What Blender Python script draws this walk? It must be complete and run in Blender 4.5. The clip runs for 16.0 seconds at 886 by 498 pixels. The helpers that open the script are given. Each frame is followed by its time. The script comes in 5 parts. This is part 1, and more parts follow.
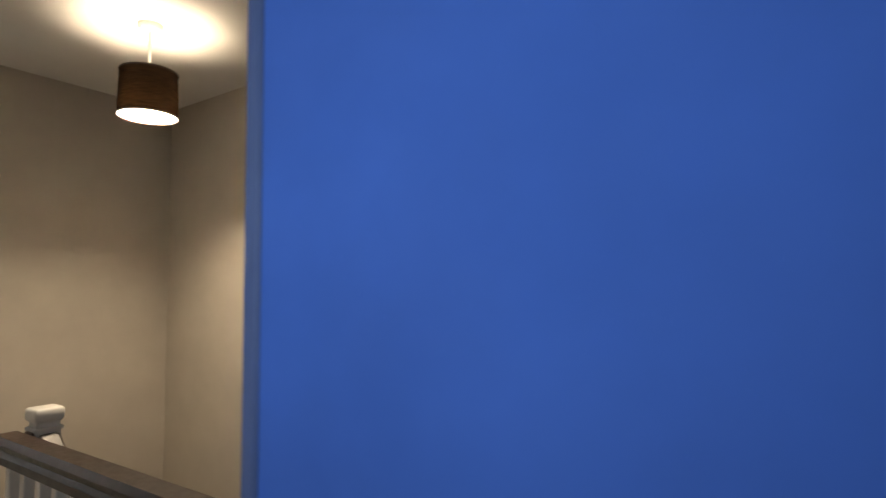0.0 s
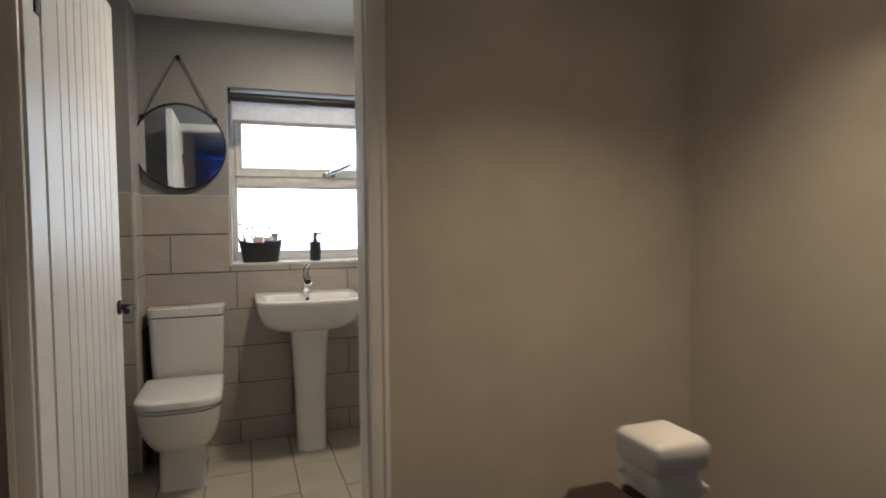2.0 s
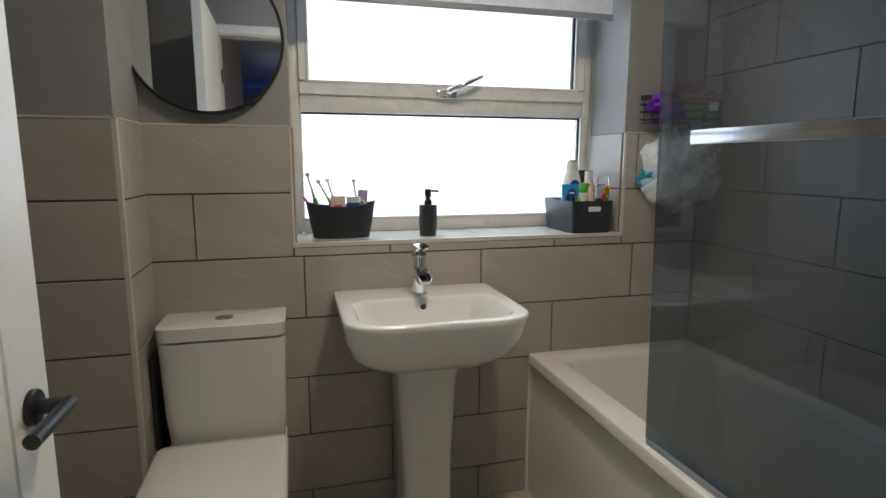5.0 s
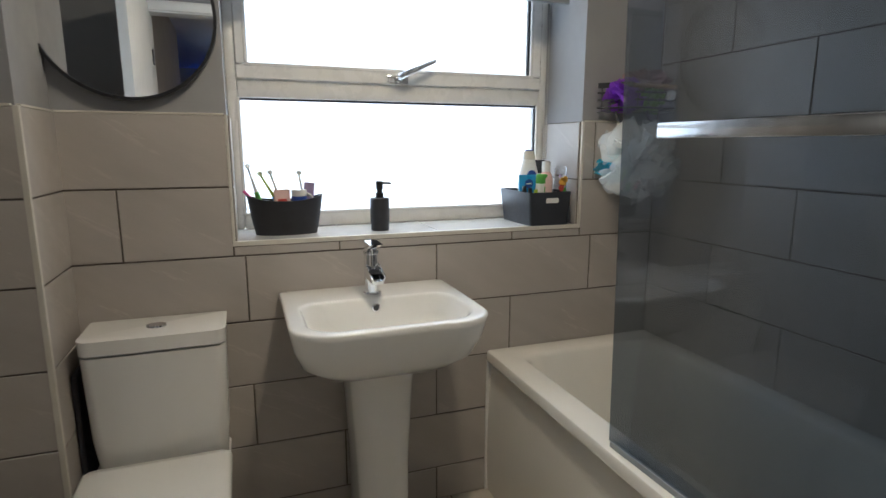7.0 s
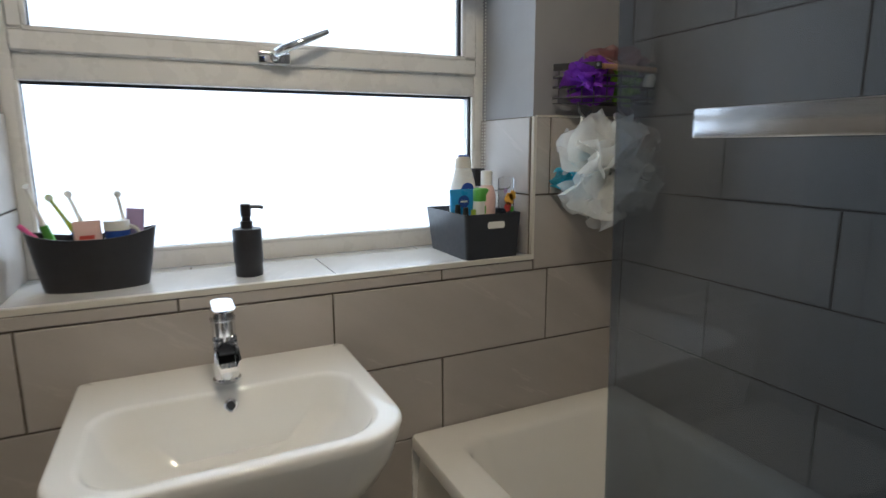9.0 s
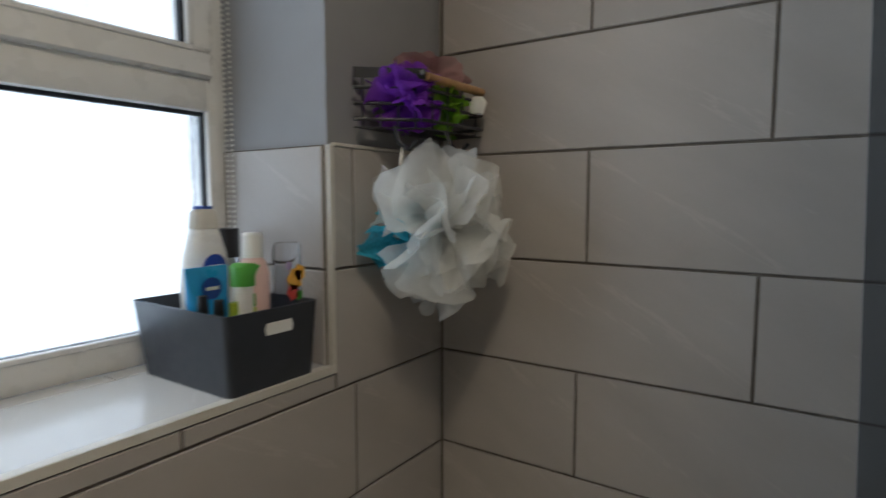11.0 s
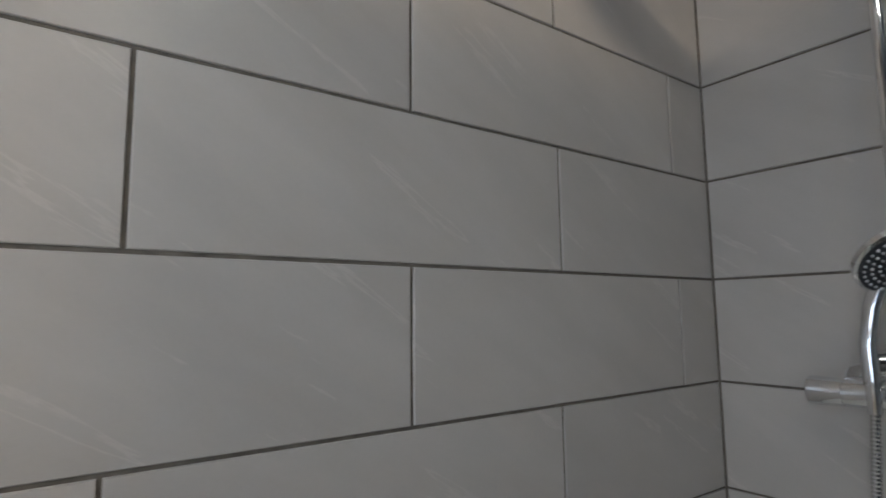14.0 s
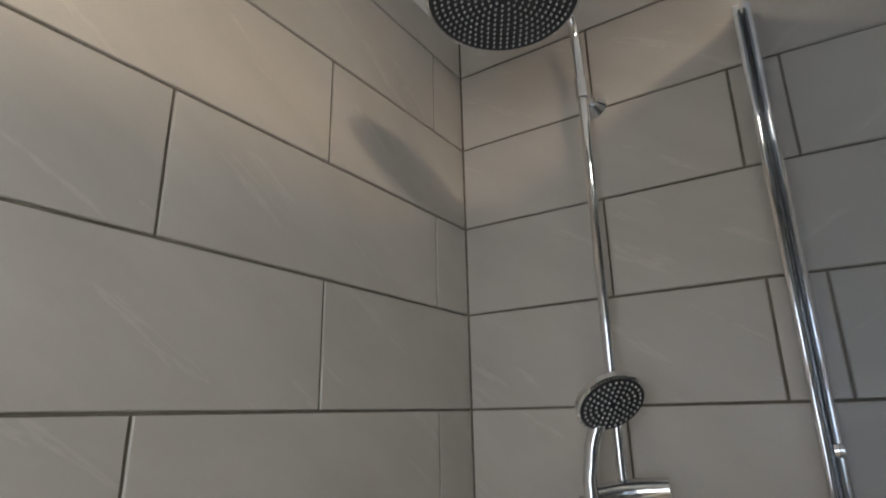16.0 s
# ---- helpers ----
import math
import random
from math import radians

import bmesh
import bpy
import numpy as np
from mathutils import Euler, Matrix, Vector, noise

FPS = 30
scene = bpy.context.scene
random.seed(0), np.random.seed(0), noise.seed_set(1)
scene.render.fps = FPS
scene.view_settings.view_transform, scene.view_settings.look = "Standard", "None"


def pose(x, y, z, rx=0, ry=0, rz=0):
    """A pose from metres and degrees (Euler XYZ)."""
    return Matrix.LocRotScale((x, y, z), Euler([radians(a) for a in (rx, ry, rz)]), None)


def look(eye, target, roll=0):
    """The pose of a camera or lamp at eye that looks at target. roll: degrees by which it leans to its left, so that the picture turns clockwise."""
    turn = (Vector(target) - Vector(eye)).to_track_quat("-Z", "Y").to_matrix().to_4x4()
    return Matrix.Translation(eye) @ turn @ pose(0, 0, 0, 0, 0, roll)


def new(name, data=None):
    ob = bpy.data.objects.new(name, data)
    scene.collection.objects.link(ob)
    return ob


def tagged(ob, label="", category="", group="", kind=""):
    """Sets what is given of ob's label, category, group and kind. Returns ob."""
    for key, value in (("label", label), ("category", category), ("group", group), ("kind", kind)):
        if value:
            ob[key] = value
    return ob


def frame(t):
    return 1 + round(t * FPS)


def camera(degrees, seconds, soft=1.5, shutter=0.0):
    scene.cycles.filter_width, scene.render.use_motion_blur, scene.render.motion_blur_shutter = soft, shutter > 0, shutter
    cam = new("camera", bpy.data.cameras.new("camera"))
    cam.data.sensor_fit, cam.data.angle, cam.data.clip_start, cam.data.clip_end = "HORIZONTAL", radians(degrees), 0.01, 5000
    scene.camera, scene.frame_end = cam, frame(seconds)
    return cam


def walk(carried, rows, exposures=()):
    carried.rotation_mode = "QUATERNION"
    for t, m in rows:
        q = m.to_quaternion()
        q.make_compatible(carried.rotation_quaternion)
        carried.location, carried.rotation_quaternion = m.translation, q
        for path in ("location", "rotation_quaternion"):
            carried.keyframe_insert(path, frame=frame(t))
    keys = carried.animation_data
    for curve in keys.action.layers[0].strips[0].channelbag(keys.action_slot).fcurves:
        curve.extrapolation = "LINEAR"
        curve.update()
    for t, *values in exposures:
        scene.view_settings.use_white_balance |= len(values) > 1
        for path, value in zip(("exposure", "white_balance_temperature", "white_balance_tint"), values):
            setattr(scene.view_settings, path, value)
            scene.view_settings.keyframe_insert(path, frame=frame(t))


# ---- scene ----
cam = camera(77.1, 16.0, shutter=0.4)
PATH = [
    (0, (4.814, -1.744, 1.304), (3.69, -0.096, 1.451), -0.6),
    (0.2, (4.668, -1.709, 1.301), (3.501, -0.091, 1.443), -0.7),
    (0.5, (4.41, -1.637, 1.3), (3.103, -0.128, 1.414), -0.6),
    (1, (4.028, -1.587, 1.276), (2.398, -0.434, 1.377), -0.6),
    (1.5, (3.647, -1.545, 1.253), (1.83, -0.711, 1.312), -0.3),
    (2, (3.283, -1.473, 1.219), (1.404, -0.796, 1.127), -0.5),
    (2.5, (2.96, -1.474, 1.235), (1.03, -0.989, 1.039), -0.4),
    (3, (2.65, -1.48, 1.252), (0.701, -1.106, 1.0), -0.4),
    (5.5, (1.811, -1.541, 1.274), (-0.079, -0.981, 0.941), 0.2),
    (6, (1.802, -1.548, 1.281), (-0.069, -0.938, 0.927), 0.2),
    (6.5, (1.786, -1.541, 1.289), (-0.073, -0.9, 0.922), 0.1),
    (7, (1.768, -1.504, 1.292), (-0.082, -0.84, 0.926), 0.1),
    (7.5, (1.687, -1.409, 1.289), (-0.148, -0.71, 0.906), 0.2),
    (8, (1.631, -1.321, 1.307), (-0.188, -0.583, 0.923), 0.1),
    (10.5, (0.693, -1.076, 1.286), (-0.717, 0.321, 1.044), -0.1),
    (11, (0.678, -1.002, 1.289), (-0.431, 0.652, 1.109), -0.0),
    (11.5, (0.646, -0.884, 1.325), (-0.242, 0.902, 1.174), -0.3),
    (12, (0.588, -0.73, 1.338), (-0.063, 1.16, 1.295), -0.3),
    (12.5, (0.548, -0.649, 1.315), (0.578, 1.35, 1.338), -0.3),
    (13, (0.542, -0.611, 1.311), (1.158, 1.289, 1.406), -0.5),
    (13.5, (0.543, -0.618, 1.316), (1.496, 1.132, 1.478), -0.6),
    (14, (0.556, -0.623, 1.316), (1.717, 0.99, 1.542), -0.6),
    (14.5, (0.561, -0.624, 1.33), (1.863, 0.869, 1.605), -0.8),
    (15, (0.575, -0.642, 1.343), (1.997, 0.724, 1.674), -0.8),
    (15.5, (0.588, -0.654, 1.37), (2.146, 0.534, 1.769), -0.8),
    (16, (0.599, -0.658, 1.371), (2.204, 0.392, 1.939), -1.2),
]
walk(cam, [(t, look(eye, target, roll)) for t, eye, target, roll in PATH], exposures=[
    (0, 1.2, 6500, 10), (0.5, 1.2, 6500, 10), (1.0, 1.05, 6400, 9), (1.5, 0.65, 6400, 10), (2.0, 0.45, 6300, 11), (3.0, 0.1, 6200, 11), (5.5, 0.25, 6050, 9), (8.0, 0.4, 5950, 9),
    (10.5, -0.42, 6000, 10), (11.0, -0.2, 6000, 9), (11.5, 0.35, 6300, 11), (12.0, 0.45, 6400, 11), (13.0, 0.42, 6050, 11), (14.5, 0.72, 6300, 11), (16, 0.78, 6750, 10)])

# ---- world and lights ----
world = bpy.data.worlds.new("world")
scene.world = world
world.use_nodes = True
wn = world.node_tree
sky = wn.nodes.new("ShaderNodeTexSky")
sky.sky_type, sky.sun_disc = "NISHITA", False
sky.sun_elevation, sky.sun_rotation = radians(35), radians(200)
wn.links.new(sky.outputs[0], wn.nodes["Background"].inputs[0])
wn.nodes["Background"].inputs[1].default_value = 0.06

WINDOW_GLOW = 1.9        # overcast daylight behind the frosted panes
BATH_LAMP = 88.0         # ceiling disc, warm white
LANDING_LAMP = 5.5      # bulb in the pendant shade, which throws most of its light down
LANDING_DOWN = 6.0
WINDOW_LAMP = 11.0      # overcast sky through the window
BLUE_WALL_FILL = 1.8       # cool fill lamp, added without a fixture to brighten the blue wall


def lamp(name, kind, m, energy, colour, **more):
    data = bpy.data.lights.new(name, kind)
    data.energy, data.color = energy, colour
    if "radius" in more:
        data.shadow_soft_size = more["radius"]
    if "size" in more:
        data.shape, data.size, data.size_y = "RECTANGLE", more["size"][0], more["size"][1]
    ob = new(name, data)
    ob.matrix_world = m
    return ob


lamp("pendant_bulb", "POINT", pose(2.72, -0.66, 2.055), LANDING_LAMP, (1.0, 0.79, 0.55), radius=0.04)
lamp("pendant_bulb_down", "AREA", pose(2.72, -0.66, 2.050), LANDING_DOWN, (1.0, 0.79, 0.55), size=(0.10, 0.10))
lamp("window_daylight", "AREA", look((-0.36, -0.936, 1.49), (1.0, -0.936, 1.49)), WINDOW_LAMP, (0.80, 0.91, 1.0), size=(1.16, 0.93))
# Added unseen fill for the blue wall; the bedroom's glowing strips hang elsewhere.
lamp("bedroom_led", "AREA", look((4.46, -2.05, 1.45), (4.50, -1.41, 1.38)), BLUE_WALL_FILL, (0.72, 0.86, 1.0), size=(0.5, 0.06))


# ---- materials ----
class Mat:
    def __init__(self, name):
        self.m = bpy.data.materials.new(name)
        self.m.use_nodes = True
        self.t = self.m.node_tree
        self.b = self.t.nodes["Principled BSDF"]
        self.coord = None

    def node(self, kind, **inputs):
        n = self.t.nodes.new(kind)
        for k, v in inputs.items():
            n.inputs[k.replace("_", " ")].default_value = v
        return n

    def link(self, a, b):
        self.t.links.new(a, b)

    def where(self, scale=(1, 1, 1), rot=(0, 0, 0)):
        if not self.coord:
            self.coord = self.t.nodes.new("ShaderNodeTexCoord")
        mp = self.t.nodes.new("ShaderNodeMapping")
        mp.inputs["Scale"].default_value = scale
        mp.inputs["Rotation"].default_value = rot
        self.link(self.coord.outputs["Object"], mp.inputs[0])
        return mp.outputs[0]

    def noise(self, scale, detail=4.0, stretch=(1, 1, 1), rot=(0, 0, 0), rough=0.55):
        n = self.node("ShaderNodeTexNoise", Scale=scale, Detail=detail, Roughness=rough)
        self.link(self.where(stretch, rot), n.inputs["Vector"])
        return n.outputs[0]

    def ramp(self, fac, stops):
        r = self.t.nodes.new("ShaderNodeValToRGB")
        while len(r.color_ramp.elements) < len(stops):
            r.color_ramp.elements.new(0.5)
        for e, (p, c) in zip(r.color_ramp.elements, stops):
            e.position, e.color = p, (*c, 1) if len(c) == 3 else c
        self.link(fac, r.inputs[0])
        return r.outputs[0]

    def mix(self, fac, a, b, blend="MIX"):
        n = self.t.nodes.new("ShaderNodeMix")
        n.data_type, n.blend_type = "RGBA", blend
        for v, s in ((fac, n.inputs[0]), (a, n.inputs[6]), (b, n.inputs[7])):
            if isinstance(v, (int, float)):
                s.default_value = v
            elif isinstance(v, tuple):
                s.default_value = (*v, 1)
            else:
                self.link(v, s)
        return n.outputs[2]

    def bump(self, height, strength, distance=0.002):
        n = self.node("ShaderNodeBump", Strength=strength, Distance=distance)
        self.link(height, n.inputs["Height"])
        self.link(n.outputs[0], self.b.inputs["Normal"])


def plain(name, colour, rough=0.5, metal=0.0, vary=0.06, scale=14.0, bump=0.0, spec=0.5, coat=0.0, sheen=0.0):
    k = Mat(name)
    lo = tuple(c * (1 - vary) for c in colour)
    hi = tuple(min(1, c * (1 + vary)) for c in colour)
    k.link(k.ramp(k.noise(scale, 5), [(0.3, lo), (0.7, hi)]), k.b.inputs["Base Color"])
    k.link(k.ramp(k.noise(scale * 2.3, 3), [(0.3, (rough * 0.85,) * 3), (0.7, (min(1, rough * 1.15),) * 3)]), k.b.inputs["Roughness"])
    k.b.inputs["Metallic"].default_value = metal
    k.b.inputs["Specular IOR Level"].default_value = spec
    k.b.inputs["Coat Weight"].default_value = coat
    k.b.inputs["Sheen Weight"].default_value = sheen
    if bump:
        k.bump(k.noise(scale * 14, 3), bump)
    return k.m


def tile_material(name, lo, hi, rough):
    k = Mat(name)
    info = k.t.nodes.new("ShaderNodeObjectInfo")
    shift = k.t.nodes.new("ShaderNodeVectorMath")
    shift.operation = "MULTIPLY_ADD"
    shift.inputs[1].default_value = (3.7, 5.3, 4.1)
    k.link(info.outputs["Location"], shift.inputs[0])
    k.link(k.where((1, 1, 1), (0, 0, 0.55)), shift.inputs[2])

    def grainy(scale, detail, stretch, rough=0.55):
        mp = k.t.nodes.new("ShaderNodeMapping")
        mp.inputs["Scale"].default_value = stretch
        k.link(shift.outputs[0], mp.inputs[0])
        n = k.node("ShaderNodeTexNoise", Scale=scale, Detail=detail, Roughness=rough)
        k.link(mp.outputs[0], n.inputs["Vector"])
        return n.outputs[0]

    base = k.ramp(grainy(3.0, 6, (1, 3.0, 1)), [(0.28, lo), (0.72, hi)])
    veins = grainy(2.6, 7, (1, 9.0, 1), 0.6)
    vein_mask = k.ramp(veins, [(0.615, (0, 0, 0)), (0.64, (0.32,) * 3), (0.665, (0, 0, 0))])
    grain = k.noise(160, 3)
    tone = k.ramp(info.outputs["Random"], [(0, (0.95, 0.95, 0.95)), (1, (1.04, 1.035, 1.03))])
    c = k.mix(1.0, base, tone, "MULTIPLY")
    c = k.mix(vein_mask, c, tuple(min(1, v * 1.35) for v in hi))
    c = k.mix(0.12, c, k.ramp(grain, [(0.3, lo), (0.7, hi)]))
    k.link(c, k.b.inputs["Base Color"])
    k.link(k.ramp(k.noise(22, 5), [(0.3, (rough * 0.85,) * 3), (0.7, (rough * 1.2,) * 3)]), k.b.inputs["Roughness"])
    k.bump(k.noise(45, 5), 0.06, 0.002)
    return k.m


TILE = tile_material("wall_tile", (0.390, 0.357, 0.325), (0.462, 0.427, 0.394), 0.36)
# Paler, glossier copy of the wall tile: window sheen on the sill in its colour.
SILL_TILE_SHEEN = tile_material("sill_tile_sheen", (0.56, 0.55, 0.53), (0.63, 0.62, 0.60), 0.17)
FLOOR_TILE = tile_material("floor_tile", (0.46, 0.42, 0.35), (0.55, 0.51, 0.43), 0.33)
GROUT = plain("grout", (0.135, 0.115, 0.094), 0.9, vary=0.3, scale=40)
TRIM = plain("tile_trim", (0.62, 0.59, 0.52), 0.35, vary=0.04)
GREY_PAINT = plain("grey_paint", (0.30, 0.30, 0.305), 0.6, vary=0.04, scale=6, bump=0.05)
BEIGE_PAINT = plain("beige_paint", (0.50, 0.455, 0.39), 0.75, vary=0.05, scale=5, bump=0.08)
BLUE_WALL_TONE = plain("blue_wall_tone", (0.066, 0.155, 0.53), 0.9, vary=0.10, scale=3, bump=0.05, spec=0.15)
# Grey-blue for the wall end: warm lamplight mixing with blue, put into the colour.
WALL_END_LIT = plain("wall_end_lit", (0.09, 0.13, 0.27), 0.6, vary=0.06)
CEILING_PAINT = plain("ceiling_paint", (0.78, 0.77, 0.75), 0.85, vary=0.03, scale=5, bump=0.05)
GLOSS_WHITE = plain("gloss_white_paint", (0.78, 0.765, 0.73), 0.42, vary=0.03, scale=7, bump=0.02)
CERAMIC = plain("white_ceramic", (0.80, 0.79, 0.76), 0.09, vary=0.015, scale=4, coat=0.3)
ACRYLIC = plain("cream_acrylic", (0.78, 0.75, 0.69), 0.16, vary=0.02, scale=4)
UPVC = plain("window_plastic", (0.80, 0.79, 0.76), 0.28, vary=0.03, scale=9)
GASKET = plain("black_gasket", (0.02, 0.021, 0.025), 0.55)
CHROME = plain("chrome", (0.83, 0.84, 0.86), 0.07, metal=1.0, vary=0.02)
BRUSHED = plain("brushed_chrome", (0.62, 0.63, 0.65), 0.2, metal=1.0, vary=0.05)
BLACK_METAL = plain("black_metal", (0.016, 0.016, 0.018), 0.38, vary=0.2, scale=30)
BLACK_PLASTIC = plain("black_plastic", (0.022, 0.022, 0.026), 0.42, vary=0.15, scale=30, bump=0.04)
SLATE_PLASTIC = plain("slate_plastic", (0.030, 0.034, 0.043), 0.4, vary=0.08, scale=25, bump=0.06)
NOZZLE = plain("rubber_nozzle", (0.32, 0.32, 0.32), 0.6)
DARK_WOOD = plain("dark_stained_wood", (0.026, 0.012, 0.008), 0.36, vary=0.45, scale=18, bump=0.06)
CARPET = plain("carpet", (0.17, 0.15, 0.13), 0.95, vary=0.25, scale=60, bump=0.5)
ROPE = plain("jute_rope", (0.34, 0.23, 0.12), 0.9, vary=0.25, scale=90, bump=0.4)
STRAP = plain("grey_strap", (0.16, 0.15, 0.145), 0.8, vary=0.15, scale=60)
WHITE_PLASTIC = plain("white_plastic", (0.80, 0.79, 0.75), 0.3, vary=0.02)
NAVY = plain("navy_print", (0.02, 0.07, 0.33), 0.35)
SKY_BLUE = plain("sky_blue_plastic", (0.04, 0.35, 0.72), 0.3)
GREEN = plain("green_plastic", (0.09, 0.36, 0.05), 0.35)
LIME = plain("lime_print", (0.40, 0.52, 0.05), 0.4)
PINK = plain("pink_plastic", (0.80, 0.12, 0.35), 0.35)
PALE_PINK = plain("pale_pink_print", (0.78, 0.55, 0.50), 0.4)
ORANGE = plain("orange_print", (0.80, 0.42, 0.06), 0.4)
RED = plain("red_print", (0.65, 0.08, 0.06), 0.4)
LILAC = plain("lilac_print", (0.42, 0.33, 0.55), 0.4)
STEEL_GREY = plain("grey_plastic", (0.30, 0.32, 0.35), 0.35)
BAMBOO = plain("bamboo", (0.42, 0.24, 0.10), 0.5, vary=0.2, scale=40)

k = Mat("mirror_glass")
k.b.inputs["Base Color"].default_value = (0.90, 0.91, 0.91, 1)
k.b.inputs["Metallic"].default_value, k.b.inputs["Roughness"].default_value = 1.0, 0.01
MIRROR = k.m


def glass(name, colour, rough, ior=1.45, film=0.0):
    k = Mat(name)
    k.b.inputs["Base Color"].default_value = (*colour, 1)
    k.b.inputs["Transmission Weight"].default_value = 1.0
    k.b.inputs["IOR"].default_value = ior
    k.b.inputs["Roughness"].default_value = rough
    return k


k = glass("frosted_glass", (0.28, 0.29, 0.30), 0.22, 1.3)
cloud = k.ramp(k.noise(5.5, 8, (1, 1, 0.8), rough=0.68), [(0.36, (0.35, 0.362, 0.375)), (0.50, (0.42, 0.427, 0.434)), (0.64, (0.49, 0.494, 0.498))])
frost = k.ramp(k.noise(34, 6, (1, 1, 0.5)), [(0.35, (0.82, 0.85, 0.90)), (0.65, (1.0, 1.0, 1.0))])
k.link(k.mix(1.0, cloud, frost, "MULTIPLY"), k.b.inputs["Base Color"])
k.bump(k.noise(38, 5, (1, 1, 0.6)), 0.5, 0.01)
FROSTED = k.m
CLEAR = glass("clear_plastic", (0.96, 0.97, 0.98), 0.06, 1.25).m

# smoked screen glass: a thin absorbing sheet with a mirror-like gloss and faint water marks
k = Mat("smoked_glass")
clear = k.node("ShaderNodeBsdfTransparent")
clear.inputs["Color"].default_value = (0.49, 0.525, 0.56, 1)
gloss = k.node("ShaderNodeBsdfGlossy", Roughness=0.02)
gloss.inputs["Color"].default_value = (0.85, 0.9, 1.0, 1)
haze = k.node("ShaderNodeBsdfDiffuse")
haze.inputs["Color"].default_value = (0.45, 0.47, 0.5, 1)
lw = k.node("ShaderNodeLayerWeight", Blend=0.5)
fres = k.node("ShaderNodeMath")
fres.operation = "POWER"
fres.inputs[1].default_value = 3.3
k.link(lw.outputs["Facing"], fres.inputs[0])
sheen = k.node("ShaderNodeMath")
sheen.operation = "MULTIPLY_ADD"
sheen.inputs[1].default_value, sheen.inputs[2].default_value = 0.955, 0.035
k.link(fres.outputs[0], sheen.inputs[0])
m1 = k.t.nodes.new("ShaderNodeMixShader")
k.link(sheen.outputs[0], m1.inputs[0])
k.link(clear.outputs[0], m1.inputs[1])
k.link(gloss.outputs[0], m1.inputs[2])
m2 = k.t.nodes.new("ShaderNodeMixShader")
k.link(k.ramp(k.noise(7, 7, (1, 1, 0.35)), [(0.30, (0.025,) * 3), (0.80, (0.055,) * 3)]), m2.inputs[0])
k.link(m1.outputs[0], m2.inputs[1])
k.link(haze.outputs[0], m2.inputs[2])
k.link(m2.outputs[0], k.t.nodes["Material Output"].inputs[0])
SMOKED = k.m


def sheer(name, colour, clearness, weave=0.0):
    """Thin cloth or net: diffuse, translucent and partly see-through."""
    k = Mat(name)
    d = k.node("ShaderNodeBsdfDiffuse")
    tr = k.node("ShaderNodeBsdfTranslucent")
    cl = k.node("ShaderNodeBsdfTransparent")
    tone = k.ramp(k.noise(30, 4), [(0.3, tuple(c * 0.85 for c in colour)), (0.7, colour)])
    k.link(tone, d.inputs[0])
    k.link(tone, tr.inputs[0])
    a = k.t.nodes.new("ShaderNodeMixShader")
    a.inputs[0].default_value = 0.45
    k.link(d.outputs[0], a.inputs[1])
    k.link(tr.outputs[0], a.inputs[2])
    b = k.t.nodes.new("ShaderNodeMixShader")
    if weave:
        k.link(k.ramp(k.noise(weave, 3), [(0.3, (max(0, clearness - 0.2),) * 3), (0.7, (min(1, clearness + 0.2),) * 3)]), b.inputs[0])
    else:
        b.inputs[0].default_value = clearness
    k.link(a.outputs[0], b.inputs[1])
    k.link(cl.outputs[0], b.inputs[2])
    k.link(b.outputs[0], k.t.nodes["Material Output"].inputs[0])
    return k.m


NET_WHITE = sheer("white_net", (0.95, 0.95, 0.91), 0.55)
NET_BLUE = sheer("blue_net", (0.08, 0.50, 0.68), 0.15, 160)
NET_PINK = sheer("dusky_pink_net", (0.62, 0.36, 0.36), 0.35)
NET_PURPLE = sheer("purple_net", (0.36, 0.09, 0.72), 0.05, 160)
BLIND_CLOTH = sheer("blind_cloth", (0.82, 0.81, 0.82), 0.04)

# pendant shade: dark slubbed fabric outside, pale inside lining that glows through
k = Mat("shade_fabric")
slub = k.noise(40, 6, (0.6, 0.6, 9))
dif = k.node("ShaderNodeBsdfDiffuse")
tra = k.node("ShaderNodeBsdfTranslucent")
k.link(k.ramp(slub, [(0.3, (0.016, 0.010, 0.009)), (0.7, (0.04, 0.024, 0.018))]), dif.inputs[0])
k.link(k.ramp(slub, [(0.35, (0.0003, 0.0002, 0.0001)), (0.7, (0.0034, 0.0018, 0.0007))]), tra.inputs[0])
ad = k.t.nodes.new("ShaderNodeAddShader")
k.link(dif.outputs[0], ad.inputs[0])
k.link(tra.outputs[0], ad.inputs[1])
k.link(ad.outputs[0], k.t.nodes["Material Output"].inputs[0])
SHADE = k.m


def glow(name, colour, strength, spots=None):
    k = Mat(name)
    e = k.node("ShaderNodeEmission", Strength=strength)
    if spots:
        k.link(k.ramp(k.noise(4.5, 7, (1, 1, 0.7)), spots), e.inputs[0])
    else:
        e.inputs[0].default_value = (*colour, 1)
    k.link(e.outputs[0], k.t.nodes["Material Output"].inputs[0])
    return k.m


DAYLIGHT = glow("daylight", (1, 1, 1), WINDOW_GLOW, [(0.32, (0.64, 0.68, 0.72)), (0.48, (0.82, 0.87, 0.92)), (0.68, (0.95, 0.97, 1.0))])
LAMP_DISC = glow("lamp_disc", (1.0, 0.84, 0.62), BATH_LAMP)


